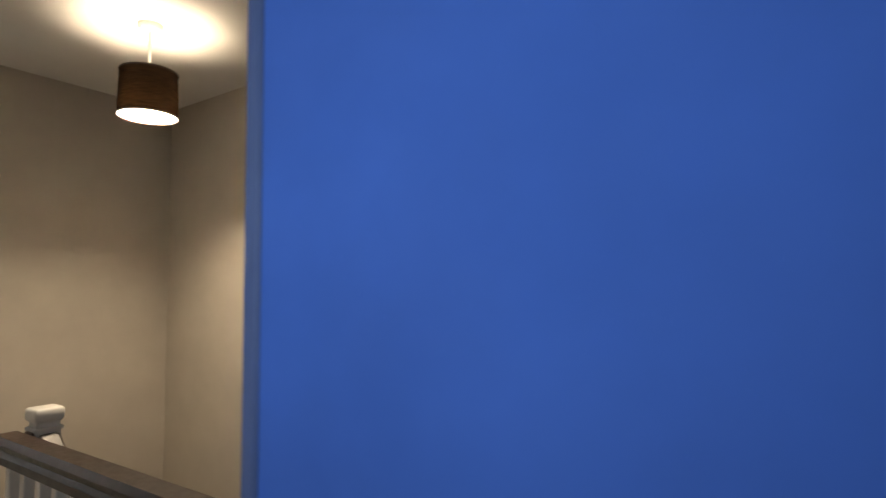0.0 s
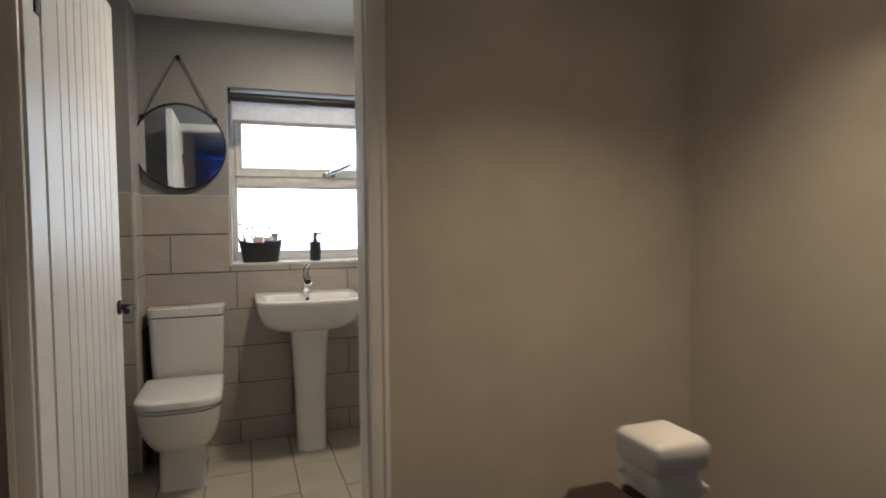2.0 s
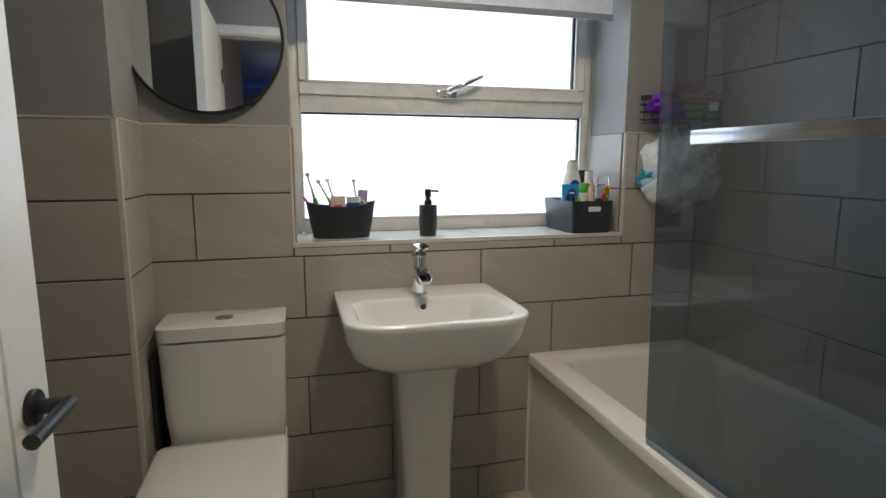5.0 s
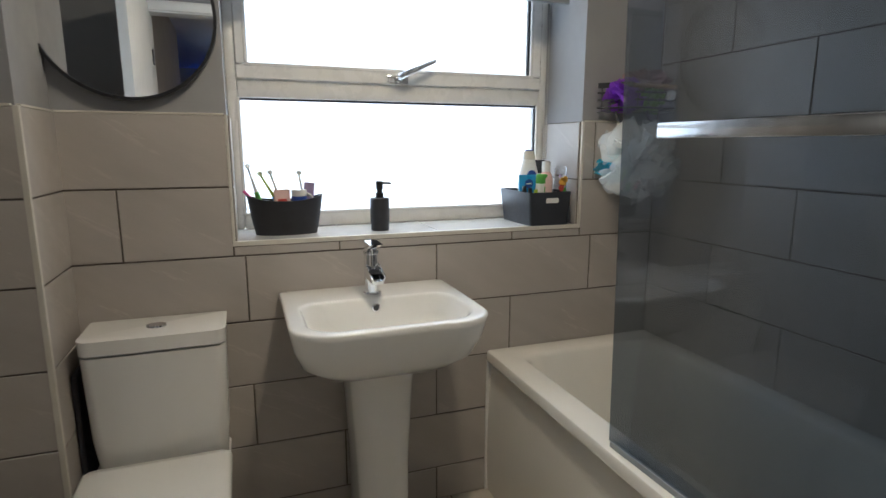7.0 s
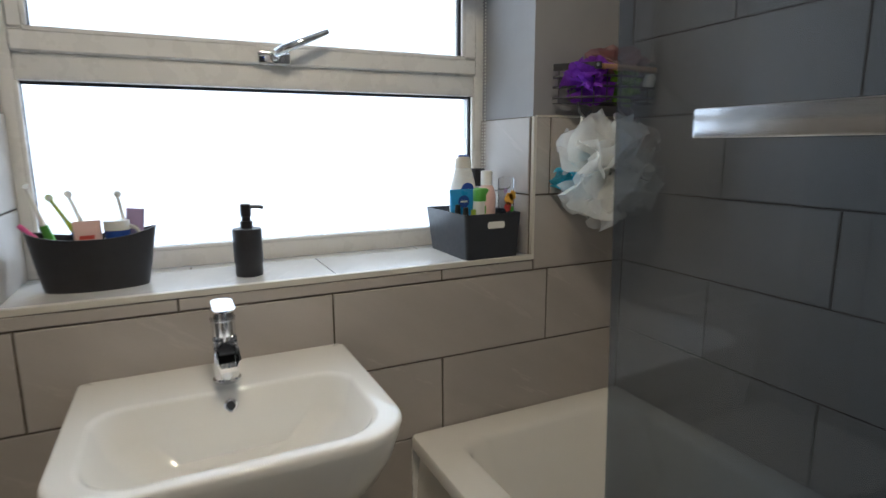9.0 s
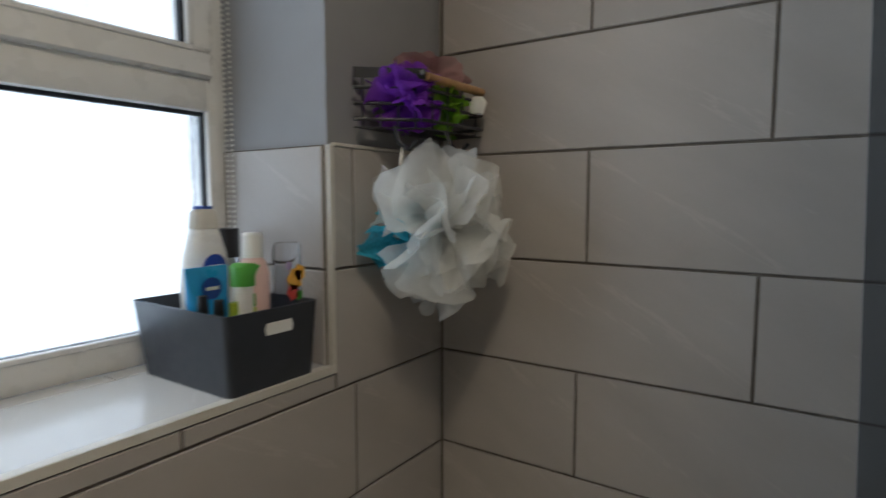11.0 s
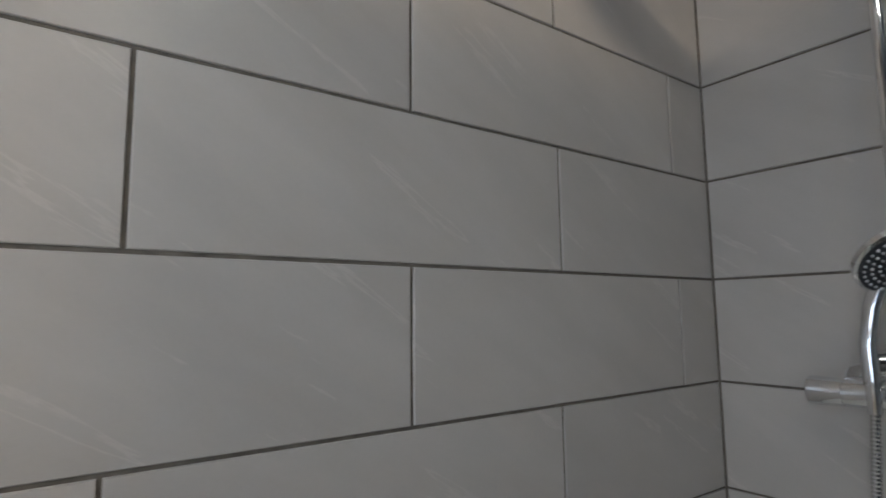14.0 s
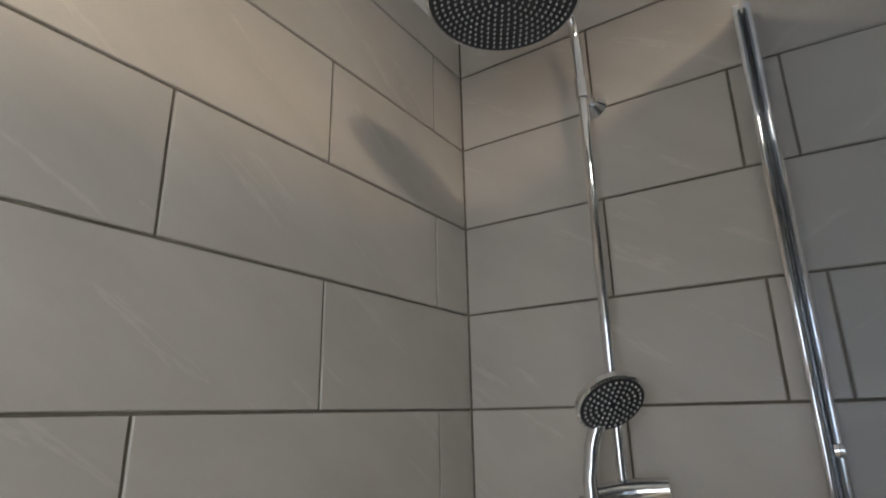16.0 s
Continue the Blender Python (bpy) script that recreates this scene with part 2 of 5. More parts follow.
# ---- mesh helpers ----
def part(name, bm, material, parent=None, label="", smooth=None):
    """Links a bmesh as one mesh object, under a thing or a part."""
    bmesh.ops.recalc_face_normals(bm, faces=bm.faces[:])
    me = bpy.data.meshes.new(name)
    bm.to_mesh(me)
    bm.free()
    me.materials.append(material)
    if smooth:
        for p in me.polygons:
            p.use_smooth = True
        me.set_sharp_from_angle(angle=radians(smooth))
    ob = new(name, me)
    if parent:
        ob.parent = parent
    if label:
        tagged(ob, label)
    return ob


def thing(name, label, category, group="", at=None):
    ob = new(name)
    ob.empty_display_size = 0.05
    if at:
        ob.matrix_world = at
    return tagged(ob, label, category, group)


def box(lo, hi, bevel=0.0, seg=2, bm=None):
    own = bmesh.new()
    lo, hi = Vector(lo), Vector(hi)
    bmesh.ops.create_cube(own, size=1.0, matrix=Matrix.Translation((lo + hi) / 2) @ Matrix.Diagonal((*(hi - lo), 1)))
    if bevel:
        bmesh.ops.bevel(own, geom=own.edges[:], offset=bevel, segments=seg, affect="EDGES", profile=0.5)
    return join(bm, own)


def join(bm, own):
    if bm is None:
        return own
    me = bpy.data.meshes.new("tmp")
    own.to_mesh(me)
    own.free()
    bm.from_mesh(me)
    bpy.data.meshes.remove(me)
    return bm


def boxes(*spans, bevel=0.0):
    bm = bmesh.new()
    for lo, hi in spans:
        box(lo, hi, bevel, 1, bm)
    return bm


def rrect(x0, x1, y0, y1, z, radii, n=7):
    """A rounded rectangle; radii in the order (x0,y0) (x1,y0) (x1,y1) (x0,y1)."""
    if isinstance(radii, (int, float)):
        radii = (radii,) * 4
    pts = []
    for (cx, cy, sx, sy, a0), r in zip(((x0, y0, 1, 1, 180), (x1, y0, -1, 1, 270), (x1, y1, -1, -1, 0), (x0, y1, 1, -1, 90)), radii):
        for i in range(n):
            a = radians(a0 + 90 * i / (n - 1))
            pts.append((cx + sx * r + r * math.cos(a), cy + sy * r + r * math.sin(a), z))
    return pts


def circle(cx, cy, z, rx, ry=None, n=24):
    ry = ry or rx
    return [(cx + rx * math.cos(2 * math.pi * i / n), cy + ry * math.sin(2 * math.pi * i / n), z) for i in range(n)]


def loft(loops, caps=(True, True), closed=False, bm=None):
    bm = bm or bmesh.new()
    rings = [[bm.verts.new(p) for p in loop] for loop in loops]
    pairs = list(zip(rings, rings[1:])) + ([(rings[-1], rings[0])] if closed else [])
    for a, b in pairs:
        for i in range(len(a)):
            j = (i + 1) % len(a)
            bm.faces.new((a[i], a[j], b[j], b[i]))
    if not closed:
        if caps[0]:
            bm.faces.new(rings[0][::-1])
        if caps[1]:
            bm.faces.new(rings[-1])
    return bm


def tube(points, r, n=10, bm=None, closed=False):
    """A round bar along points."""
    pts = [Vector(p) for p in points]
    loops, up = [], None
    for i, p in enumerate(pts):
        a = pts[(i - 1) % len(pts)] if (i or closed) else p
        b = pts[(i + 1) % len(pts)] if (i < len(pts) - 1 or closed) else p
        d = (b - a).normalized()
        if up is None:
            up = Vector((0, 0, 1)) if abs(d.z) < 0.9 else Vector((1, 0, 0))
        s = d.cross(up).normalized()
        up = s.cross(d).normalized()
        rr = r[i] if isinstance(r, (list, tuple)) else r
        loops.append([p + rr * (math.cos(2 * math.pi * q / n) * s + math.sin(2 * math.pi * q / n) * up) for q in range(n)])
    return loft(loops, closed=closed, bm=bm)


def arc(p0, p1, p2, n=8):
    """A smooth bend from p0 to p2, drawn towards p1."""
    p0, p1, p2 = Vector(p0), Vector(p1), Vector(p2)
    return [(1 - t) ** 2 * p0 + 2 * t * (1 - t) * p1 + t * t * p2 for t in (i / n for i in range(n + 1))]


def turned(profile, m=None, n=28, bm=None):
    """A turned body about z from (radius, z) pairs."""
    own = loft([circle(0, 0, z, r, n=n) for r, z in profile])
    if m:
        bmesh.ops.transform(own, matrix=m, verts=own.verts[:])
    return join(bm, own)


# ---- plan ----
NORTH = 0.0                       # bath wall
END = 1.70                        # shower wall
LAND_X = 1.805                    # landing face of the door wall
SOUTH = -2.42                     # wall behind the open door
BOX_Y, BOX_X = -1.97, 0.25        # boxed-in pipes beside the toilet
CEIL, LAND_CEIL = 2.315, 2.335
WIN = (-1.537, -0.336, 1.004, 1.974)   # window opening: y0 y1 z0 z1
DOOR = (-1.914, -1.164, 1.98)          # doorway: y0 y1 top
ROW, LEN, ROW0 = 0.208, 0.618, 1.378
FRAME_X = -0.268
LAND_NORTH = -0.05


def structure(name, bm, material, label, smooth=None):
    return tagged(part(name, bm, material, None, label, smooth), kind="structure", category=name.split("_")[0])


wall_west = structure("wall_west", boxes(
    ((-0.34, SOUTH, 0), (0, WIN[0], CEIL)), ((-0.34, WIN[1], 0), (0, 0.12, CEIL)),
    ((-0.34, WIN[0], 0), (0, WIN[1], WIN[2] - 0.012)), ((-0.34, WIN[0], WIN[3]), (0, WIN[1], CEIL))), GREY_PAINT, "grey painted bathroom wall round a deep window")
wall_north = structure("wall_north", boxes(((0.0, 0.0, 0), (END + 0.11, 0.12, CEIL))), GREY_PAINT, "bathroom wall tiled in beige porcelain beside the bath")
wall_south = structure("wall_south", boxes(((-0.34, SOUTH - 0.1, 0), (LAND_X, SOUTH, CEIL))), GREY_PAINT, "plain grey painted wall behind the door")
wall_box = structure("wall_pipe_box", boxes(((0, SOUTH, 0), (BOX_X, BOX_Y, CEIL))), GREY_PAINT, "boxed-in pipes, tiled below and grey above")
wall_door = structure("wall_door", boxes(
    ((END, SOUTH, 0), (LAND_X - 0.004, DOOR[0] - 0.03, LAND_CEIL)), ((END, DOOR[1] + 0.03, 0), (LAND_X - 0.004, 0.0, LAND_CEIL)),
    ((END, DOOR[0] - 0.03, DOOR[2] + 0.03), (LAND_X - 0.004, DOOR[1] + 0.03, LAND_CEIL))), GREY_PAINT, "wall between bathroom and landing")
wall_landing_west = structure("wall_landing_west", boxes(
    ((LAND_X - 0.004, -2.0, 0), (LAND_X, DOOR[0] - 0.03, LAND_CEIL)), ((LAND_X - 0.004, DOOR[1] + 0.03, -2.6), (LAND_X, LAND_NORTH, LAND_CEIL)),
    ((LAND_X - 0.004, DOOR[0] - 0.03, DOOR[2] + 0.03), (LAND_X, DOOR[1] + 0.03, LAND_CEIL))), BEIGE_PAINT, "matt beige landing wall")
wall_landing_north = structure("wall_landing_north", boxes(((LAND_X - 0.004, LAND_NORTH, -2.6), (7.1, LAND_NORTH + 0.06, LAND_CEIL))), BEIGE_PAINT, "matt beige stairwell wall hung with mirrors")
wall_landing_south = structure("wall_landing_south", boxes(((LAND_X - 0.004, -2.1, 0), (4.25, -2.0, LAND_CEIL))), BEIGE_PAINT, "matt beige landing wall")
wall_blue = structure("wall_blue", boxes(((4.312, -1.361, 0), (7.0, -1.26, LAND_CEIL)), bevel=0.004), BLUE_WALL_TONE, "deep blue wall beside the landing")
wall_blue_end = structure("trim_wall_end", boxes(((4.285, -1.3625, 0), (4.311, -1.258, LAND_CEIL)), bevel=0.004), WALL_END_LIT, "wall end coloured grey-blue as warm and blue light mix on it")
wall_stair_end = structure("wall_stair_end", boxes(((5.2, -1.31, -2.6), (5.3, LAND_NORTH, LAND_CEIL))), BEIGE_PAINT, "plain wall closing the stairwell")
wall_bedroom = structure("wall_bedroom", boxes(((4.25, -3.6, 0), (4.35, -2.1, LAND_CEIL)), ((7.0, -3.6, 0), (7.1, LAND_NORTH, LAND_CEIL)), ((4.25, -3.7, 0), (7.1, -3.6, LAND_CEIL))), BEIGE_PAINT, "plain bedroom walls")
floor_bath = structure("floor_bathroom", boxes(((-0.34, SOUTH, -0.1), (LAND_X, 0.12, -0.004))), GROUT, "bathroom floor in cream porcelain tiles")
floor_land = structure("floor_landing", boxes(((LAND_X, -2.1, -0.2), (7.1, -1.07, 0.0)), ((LAND_X, -1.07, -0.2), (2.70, LAND_NORTH, 0.0)), ((4.25, -3.7, -0.2), (7.1, -2.1, 0.0))), CARPET, "carpeted landing floor beside the stairwell")
floor_low = structure("floor_stairwell", boxes(((LAND_X, -2.1, -2.7), (5.3, LAND_NORTH, -2.6)), ((2.70, -1.09, -2.6), (5.2, -1.07, -0.2))), CARPET, "floor at the foot of the stairwell")
ceiling = structure("ceiling", boxes(((-0.34, SOUTH - 0.1, CEIL), (END, 0.12, CEIL + 0.1))), CEILING_PAINT, "white bathroom ceiling")
ceiling_land = structure("ceiling_landing", boxes(((END, -3.7, LAND_CEIL), (7.1, 0.12, LAND_CEIL + 0.1))), CEILING_PAINT, "white landing ceiling")
backdrop = structure("backdrop", boxes(((-0.95, -3.2, -0.2), (-0.94, 1.4, 3.4))), DAYLIGHT, "bright overcast daylight outside the window")


# door linings and architraves
def doorway(name, x0, x1, y0, y1, top, label):
    ob = structure(name, boxes(
        ((x0 - 0.002, y0 - 0.03, 0), (x1 + 0.002, y0, top)), ((x0 - 0.002, y1, 0), (x1 + 0.002, y1 + 0.03, top)),
        ((x0 - 0.002, y0 - 0.03, top), (x1 + 0.002, y1 + 0.03, top + 0.03)), bevel=0.002), GLOSS_WHITE, label)
    for x, s in ((x0, -1), (x1, 1)):
        a, b = sorted((x, x + s * 0.018))
        w = 0.058
        for lo, hi in (((a, y0 - w, 0), (b, y0 - 0.006, top + w)), ((a, y1 + 0.006, 0), (b, y1 + w, top + w)), ((a, y0 - 0.006, top + 0.006), (b, y1 + 0.006, top + w))):
            part("architrave", box(lo, hi, 0.006, 2), GLOSS_WHITE, ob, smooth=40)
            # raised outer bead of the moulding
            if lo[1] < y0 - 0.03:
                c, d = lo[1], lo[1] + 0.016
            elif hi[1] > y1 + 0.03:
                c, d = hi[1] - 0.016, hi[1]
            else:
                continue
            part("bead", box((min(b, b + s * 0.006) if s > 0 else a - 0.006, c, 0), (b + 0.006 if s > 0 else a, d, top + w), 0.0025, 1), GLOSS_WHITE, ob)
    return ob


frame_1 = doorway("door_frame_1", END, LAND_X, *DOOR, "white painted bathroom door frame with moulded architraves")
for z in (0.25, 1.715):
    part("hinge", box((END + 0.004, DOOR[0] - 0.001, z), (END + 0.036, DOOR[0] + 0.004, z + 0.078), 0.0015, 1), BLACK_METAL, frame_1, "black butt hinge")


def plank_door(name, m, width, height, label, handle_side=1):
    """A leaf of upright boards with V grooves; hinge at the origin, leaf along +x, faces at y=0 and y=-0.038."""
    door = tagged(thing(name, label, "door", at=m), kind="structure")
    front, x, pitch = [], 0.0, 0.0735
    front.append((0, 0))
    for i in range(1, int((width - 0.10) / pitch) + 1):
        gx = 0.045 + i * pitch
        front += [(gx - 0.0045, 0), (gx, -0.005), (gx + 0.0045, 0)]
    front.append((width, 0))
    prof = front + [(x, -0.038 - y) for x, y in reversed(front)]
    bm = loft([[(x, y, z) for x, y in prof] for z in (0.008, height)], caps=(True, True))
    part("leaf", bm, GLOSS_WHITE, door)
    for s in (1, -1):
        y0 = 0 if s > 0 else -0.038
        hx, HZ_ = width - 0.055, 0.925
        h = part("handle", turned([(0.026, 0), (0.026, 0.007), (0.024, 0.009), (0.011, 0.01), (0.011, 0.046)], Matrix.Translation((hx, y0, HZ_)) @ Matrix.Rotation(radians(-90 * s), 4, "X")), BLACK_METAL, door, "black lever handle on a round rose", 40)
        part("lever", tube([(hx + 0.008, y0 + s * 0.046, HZ_), (hx - 0.02, y0 + s * 0.047, HZ_), (hx - 0.115, y0 + s * 0.047, HZ_)], 0.0105, 14), BLACK_METAL, h, "", 40)
    for z in (0.25, 1.70):
        part("hinge", boxes(((-0.014, -0.030, z), (-0.001, -0.002, z + 0.075)), bevel=0.002), BLACK_METAL, door, "black butt hinge")
    return door


door_1 = plank_door("door_1", pose(END - 0.012, DOOR[0] + 0.002, 0, 0, 0, 179.2) @ Matrix.Diagonal((1, -1, 1, 1)), 0.745, 2.01, "white boarded bathroom door standing wide open")


# ---- window ----
Y0, Y1, Z0, Z1 = WIN
window = tagged(thing("window_1", "white plastic window with frosted panes and a top-hung sash", "window"), kind="structure")
FX0, FX1 = FRAME_X - 0.06, FRAME_X
for lo, hi in (((FX0, Y0, Z0), (FX1, Y0 + 0.034, Z1)), ((FX0, Y1 - 0.034, Z0), (FX1, Y1, Z1)), ((FX0, Y0 + 0.034, Z0), (FX1, Y1 - 0.034, Z0 + 0.050)),
               ((FX0, Y0 + 0.034, Z1 - 0.04), (FX1, Y1 - 0.034, Z1)), ((FX0, Y0 + 0.034, 1.449), (FX1, Y1 - 0.034, 1.516))):
    part("window_frame", box(lo, hi, 0.006, 2), UPVC, window, smooth=40)
sash = part("sash", boxes(((FX0 + 0.01, Y0 + 0.032, 1.508), (FX1 + 0.012, Y1 - 0.030, 1.556)), ((FX0 + 0.01, Y0 + 0.032, 1.556), (FX1 + 0.012, Y0 + 0.066, Z1 - 0.04)),
                          ((FX0 + 0.01, Y1 - 0.074, 1.556), (FX1 + 0.012, Y1 - 0.030, Z1 - 0.04)), ((FX0 + 0.01, Y0 + 0.066, Z1 - 0.075), (FX1 + 0.012, Y1 - 0.074, Z1 - 0.04)), bevel=0.005), UPVC, window, smooth=40)
# mitred bead round the glass of the sash
part("glazing_bead", boxes(((FX1 + 0.004, Y0 + 0.060, 1.550), (FX1 + 0.0145, Y1 - 0.068, 1.562)), ((FX1 + 0.004, Y0 + 0.060, 1.562), (FX1 + 0.0145, Y0 + 0.072, Z1 - 0.075)), ((FX1 + 0.004, Y1 - 0.080, 1.562), (FX1 + 0.0145, Y1 - 0.068, Z1 - 0.075)), bevel=0.003), UPVC, window, smooth=40)
part("glazing_bead", boxes(((FX1 - 0.010, Y0 + 0.030, Z0 + 0.046), (FX1 + 0.003, Y1 - 0.030, Z0 + 0.056)), ((FX1 - 0.010, Y0 + 0.030, Z0 + 0.056), (FX1 + 0.003, Y0 + 0.040, 1.449)), ((FX1 - 0.010, Y1 - 0.040, Z0 + 0.056), (FX1 + 0.003, Y1 - 0.030, 1.449)), bevel=0.002), UPVC, window, smooth=40)


def gasket(y0, y1, z0, z1, x, w, parent):
    part("gasket", boxes(((x - 0.01, y0, z0), (x, y0 + w, z1)), ((x - 0.01, y1 - w * 1.3, z0), (x, y1, z1)), ((x - 0.01, y0 + w, z0), (x, y1 - w * 1.3, z0 + w * 0.7)), ((x - 0.01, y0 + w, z1 - w), (x, y1 - w * 1.3, z1))), GASKET, parent, "black rubber glazing gasket")


gasket(Y0 + 0.034, Y1 - 0.034, Z0 + 0.050, 1.449, FX1 - 0.014, 0.007, window)
gasket(Y0 + 0.066, Y1 - 0.074, 1.556, Z1 - 0.075, FX1 - 0.006, 0.007, window)
for y0, y1, z0, z1 in ((Y0 + 0.032, Y1 - 0.032, Z0 + 0.048, 1.451), (Y0 + 0.064, Y1 - 0.072, 1.554, Z1 - 0.07)):
    pane = part("pane", box((FX0 + 0.02, y0, z0), (FX0 + 0.026, y1, z1)), FROSTED, window, "frosted textured glass")
    pane.visible_shadow = False
lever = part("window_handle", box((FX1 + 0.010, -0.995, 1.510), (FX1 + 0.022, -0.915, 1.540), 0.004, 2), CHROME, window, "chrome window handle", 40)
part("lever", tube([(FX1 + 0.018, -0.952, 1.530), (FX1 + 0.045, -0.950, 1.534), (FX1 + 0.062, -0.935, 1.542), (FX1 + 0.062, -0.88, 1.566), (FX1 + 0.060, -0.825, 1.590)], [0.012, 0.012, 0.011, 0.009, 0.007], 12), CHROME, lever, "", 50)
part("lock_button", turned([(0.011, 0), (0.011, 0.016), (0.008, 0.019)], Matrix.Translation((FX1 + 0.022, -0.955, 1.525)) @ Matrix.Rotation(radians(90), 4, "Y")), CHROME, lever, "", 40)

blind = thing("roller_blind", "pale grey roller blind drawn a little way down", "blind")
part("tube", tube([(-0.06, Y0 + 0.02, 1.935), (-0.06, Y1 - 0.02, 1.935)], 0.024, 18), BLACK_PLASTIC, blind, "dark roller at the head", 40)
part("cloth", box((-0.0815, Y0 + 0.025, 1.81), (-0.0795, Y1 - 0.025, 1.94)), BLIND_CLOTH, blind)
part("bottom_bar", box((-0.088, Y0 + 0.025, 1.79), (-0.073, Y1 - 0.025, 1.812), 0.004, 2), STEEL_GREY, blind, "grey bottom bar")
for y in (Y0 + 0.004, Y1 - 0.018):
    part("bracket", box((-0.095, y, 1.90), (-0.03, y + 0.014, Z1), 0.003, 1), BLACK_PLASTIC, blind)
chain = bmesh.new()
for s in (0, 1):
    for i in range(92):
        bmesh.ops.create_icosphere(chain, subdivisions=1, radius=0.0028, matrix=Matrix.Translation((-0.235 - 0.016 * s, Y1 - 0.012, 1.93 - 0.0095 * i)))
part("bead_chain", chain, WHITE_PLASTIC, blind, "white bead pull chain", 60)

sill = structure("window_sill", boxes(((FX1, Y0, Z0 - 0.012), (-0.008, Y1, Z0 - 0.002))), GROUT, "tiled window sill with a pale edge trim")
for x0, x1, cuts in ((-0.224, -0.008, (Y0, -0.882, Y1)), (FX1, -0.227, (Y0, -1.19, -0.58, Y1))):
    for y0, y1 in zip(cuts, cuts[1:]):
        part("tile", box((x0, y0 + 0.0015, Z0 - 0.010), (x1, y1 - 0.0015, Z0 + 0.001), 0.001, 1), SILL_TILE_SHEEN, sill)
trim = structure("trim", boxes(((0.0, BOX_Y, ROW0 - 0.002), (0.0105, Y0 - 0.007, ROW0 + 0.004)), ((0.0, Y1 + 0.007, ROW0 - 0.002), (0.0105, -0.01, ROW0 + 0.004)), ((BOX_X, SOUTH, ROW0 - 0.002), (BOX_X + 0.0105, BOX_Y - 0.005, ROW0 + 0.004)), ((0.011, BOX_Y, ROW0 - 0.002), (BOX_X - 0.004, BOX_Y + 0.0105, ROW0 + 0.004)), ((-0.008, Y0 - 0.006, Z0 - 0.012), (0.010, Y1 + 0.006, Z0 + 0.002)), ((-0.008, Y0 - 0.006, Z0 + 0.002), (0.0095, Y0 + 0.003, ROW0)), ((-0.008, Y1 - 0.003, Z0 + 0.002), (0.0095, Y1 + 0.006, ROW0)),
                               ((BOX_X - 0.003, BOX_Y - 0.004, 0), (BOX_X + 0.0095, BOX_Y + 0.0095, ROW0)), bevel=0.001), TRIM, "pale plastic tile edge trim")

# ---- bath and screen ----
bath = thing("bathtub", "cream acrylic bath against the tiled wall", "bathtub")
bx0, bx1, by0, by1 = 0.012, 1.691, -0.708, -0.012
tub = loft([rrect(bx0 + 0.004, bx1 - 0.004, by0 + 0.004, by1, 0.5220, 0.012), rrect(bx0, bx1, by0, by1, 0.5260, 0.014), rrect(bx0, bx1, by0, by1, 0.5540, 0.014), rrect(bx0 + 0.003, bx1 - 0.003, by0 + 0.003, by1 - 0.003, 0.5600, 0.014), rrect(bx0 + 0.010, bx1 - 0.010, by0 + 0.010, by1 - 0.010, 0.5620, 0.012),
            rrect(bx0 + 0.075, bx1 - 0.085, by0 + 0.085, by1 - 0.060, 0.5615, 0.06), rrect(bx0 + 0.086, bx1 - 0.094, by0 + 0.095, by1 - 0.068, 0.5570, 0.07), rrect(bx0 + 0.094, bx1 - 0.10, by0 + 0.101, by1 - 0.074, 0.5450, 0.08),
            rrect(bx0 + 0.17, bx1 - 0.13, by0 + 0.120, by1 - 0.095, 0.32, 0.10), rrect(bx0 + 0.25, bx1 - 0.16, by0 + 0.135, by1 - 0.11, 0.18, 0.11), rrect(bx0 + 0.30, bx1 - 0.20, by0 + 0.17, by1 - 0.145, 0.145, 0.10)], caps=(False, True))
part("tub", tub, ACRYLIC, bath, smooth=35)
panel = bmesh.new()
loft([[(x, by0 + 0.030 - 0.020 * math.sin(math.pi * min(1, (z / 0.512 + 0.25) / 1.25)) ** 0.6, z) for x in (0.012, bx1)] + [(x, by0 + 0.05, z) for x in (bx1, 0.012)] for z in [0.002 + 0.51 * i / 16 for i in range(17)]], bm=panel)
part("side_panel", panel, ACRYLIC, bath, "plain cream bath panel", 50)
part("sealant", boxes(((0.009, by0 + 0.004, 0.0), (0.016, by0 + 0.03, 0.522))), WHITE_PLASTIC, bath)
part("waste", turned([(0.03, 0.146), (0.03, 0.150), (0.022, 0.152)], Matrix.Translation((1.32, -0.34, 0))), CHROME, bath, "", 40)

screen = thing("bath_screen", "smoked glass bath screen with a chrome towel rail", "shower screen")
SY = -0.657


def screen_y(x):
    """The pane is hinged at the wall and stands a little open."""
    return SY - (1.684 - x) * 0.030


def along_screen(x0, x1, z0, z1, near, far, lean=0.0, bevel=0.0):
    """A bar along the pane; near and far are offsets across it, lean pulls the free end back with height."""
    bm = box((x0, far, z0), (x1, near, z1), bevel)
    for v in bm.verts:
        v.co.y += screen_y(v.co.x)
        v.co.x -= lean * (v.co.z - 0.565) * (1.684 - v.co.x)
    return bm


part("glass", along_screen(0.716, 1.678, 0.576, 2.102, 0.003, -0.003, 0.028), SMOKED, screen, "smoked glass pane")
part("wall_profile", boxes(((1.662, SY - 0.014, 0.564), (1.693, SY - 0.005, 2.11)), ((1.662, SY + 0.005, 0.564), (1.693, SY + 0.014, 2.11)), ((1.684, SY - 0.005, 0.564), (1.693, SY + 0.005, 2.11)), bevel=0.002), BRUSHED, screen, "bright aluminium wall channel")
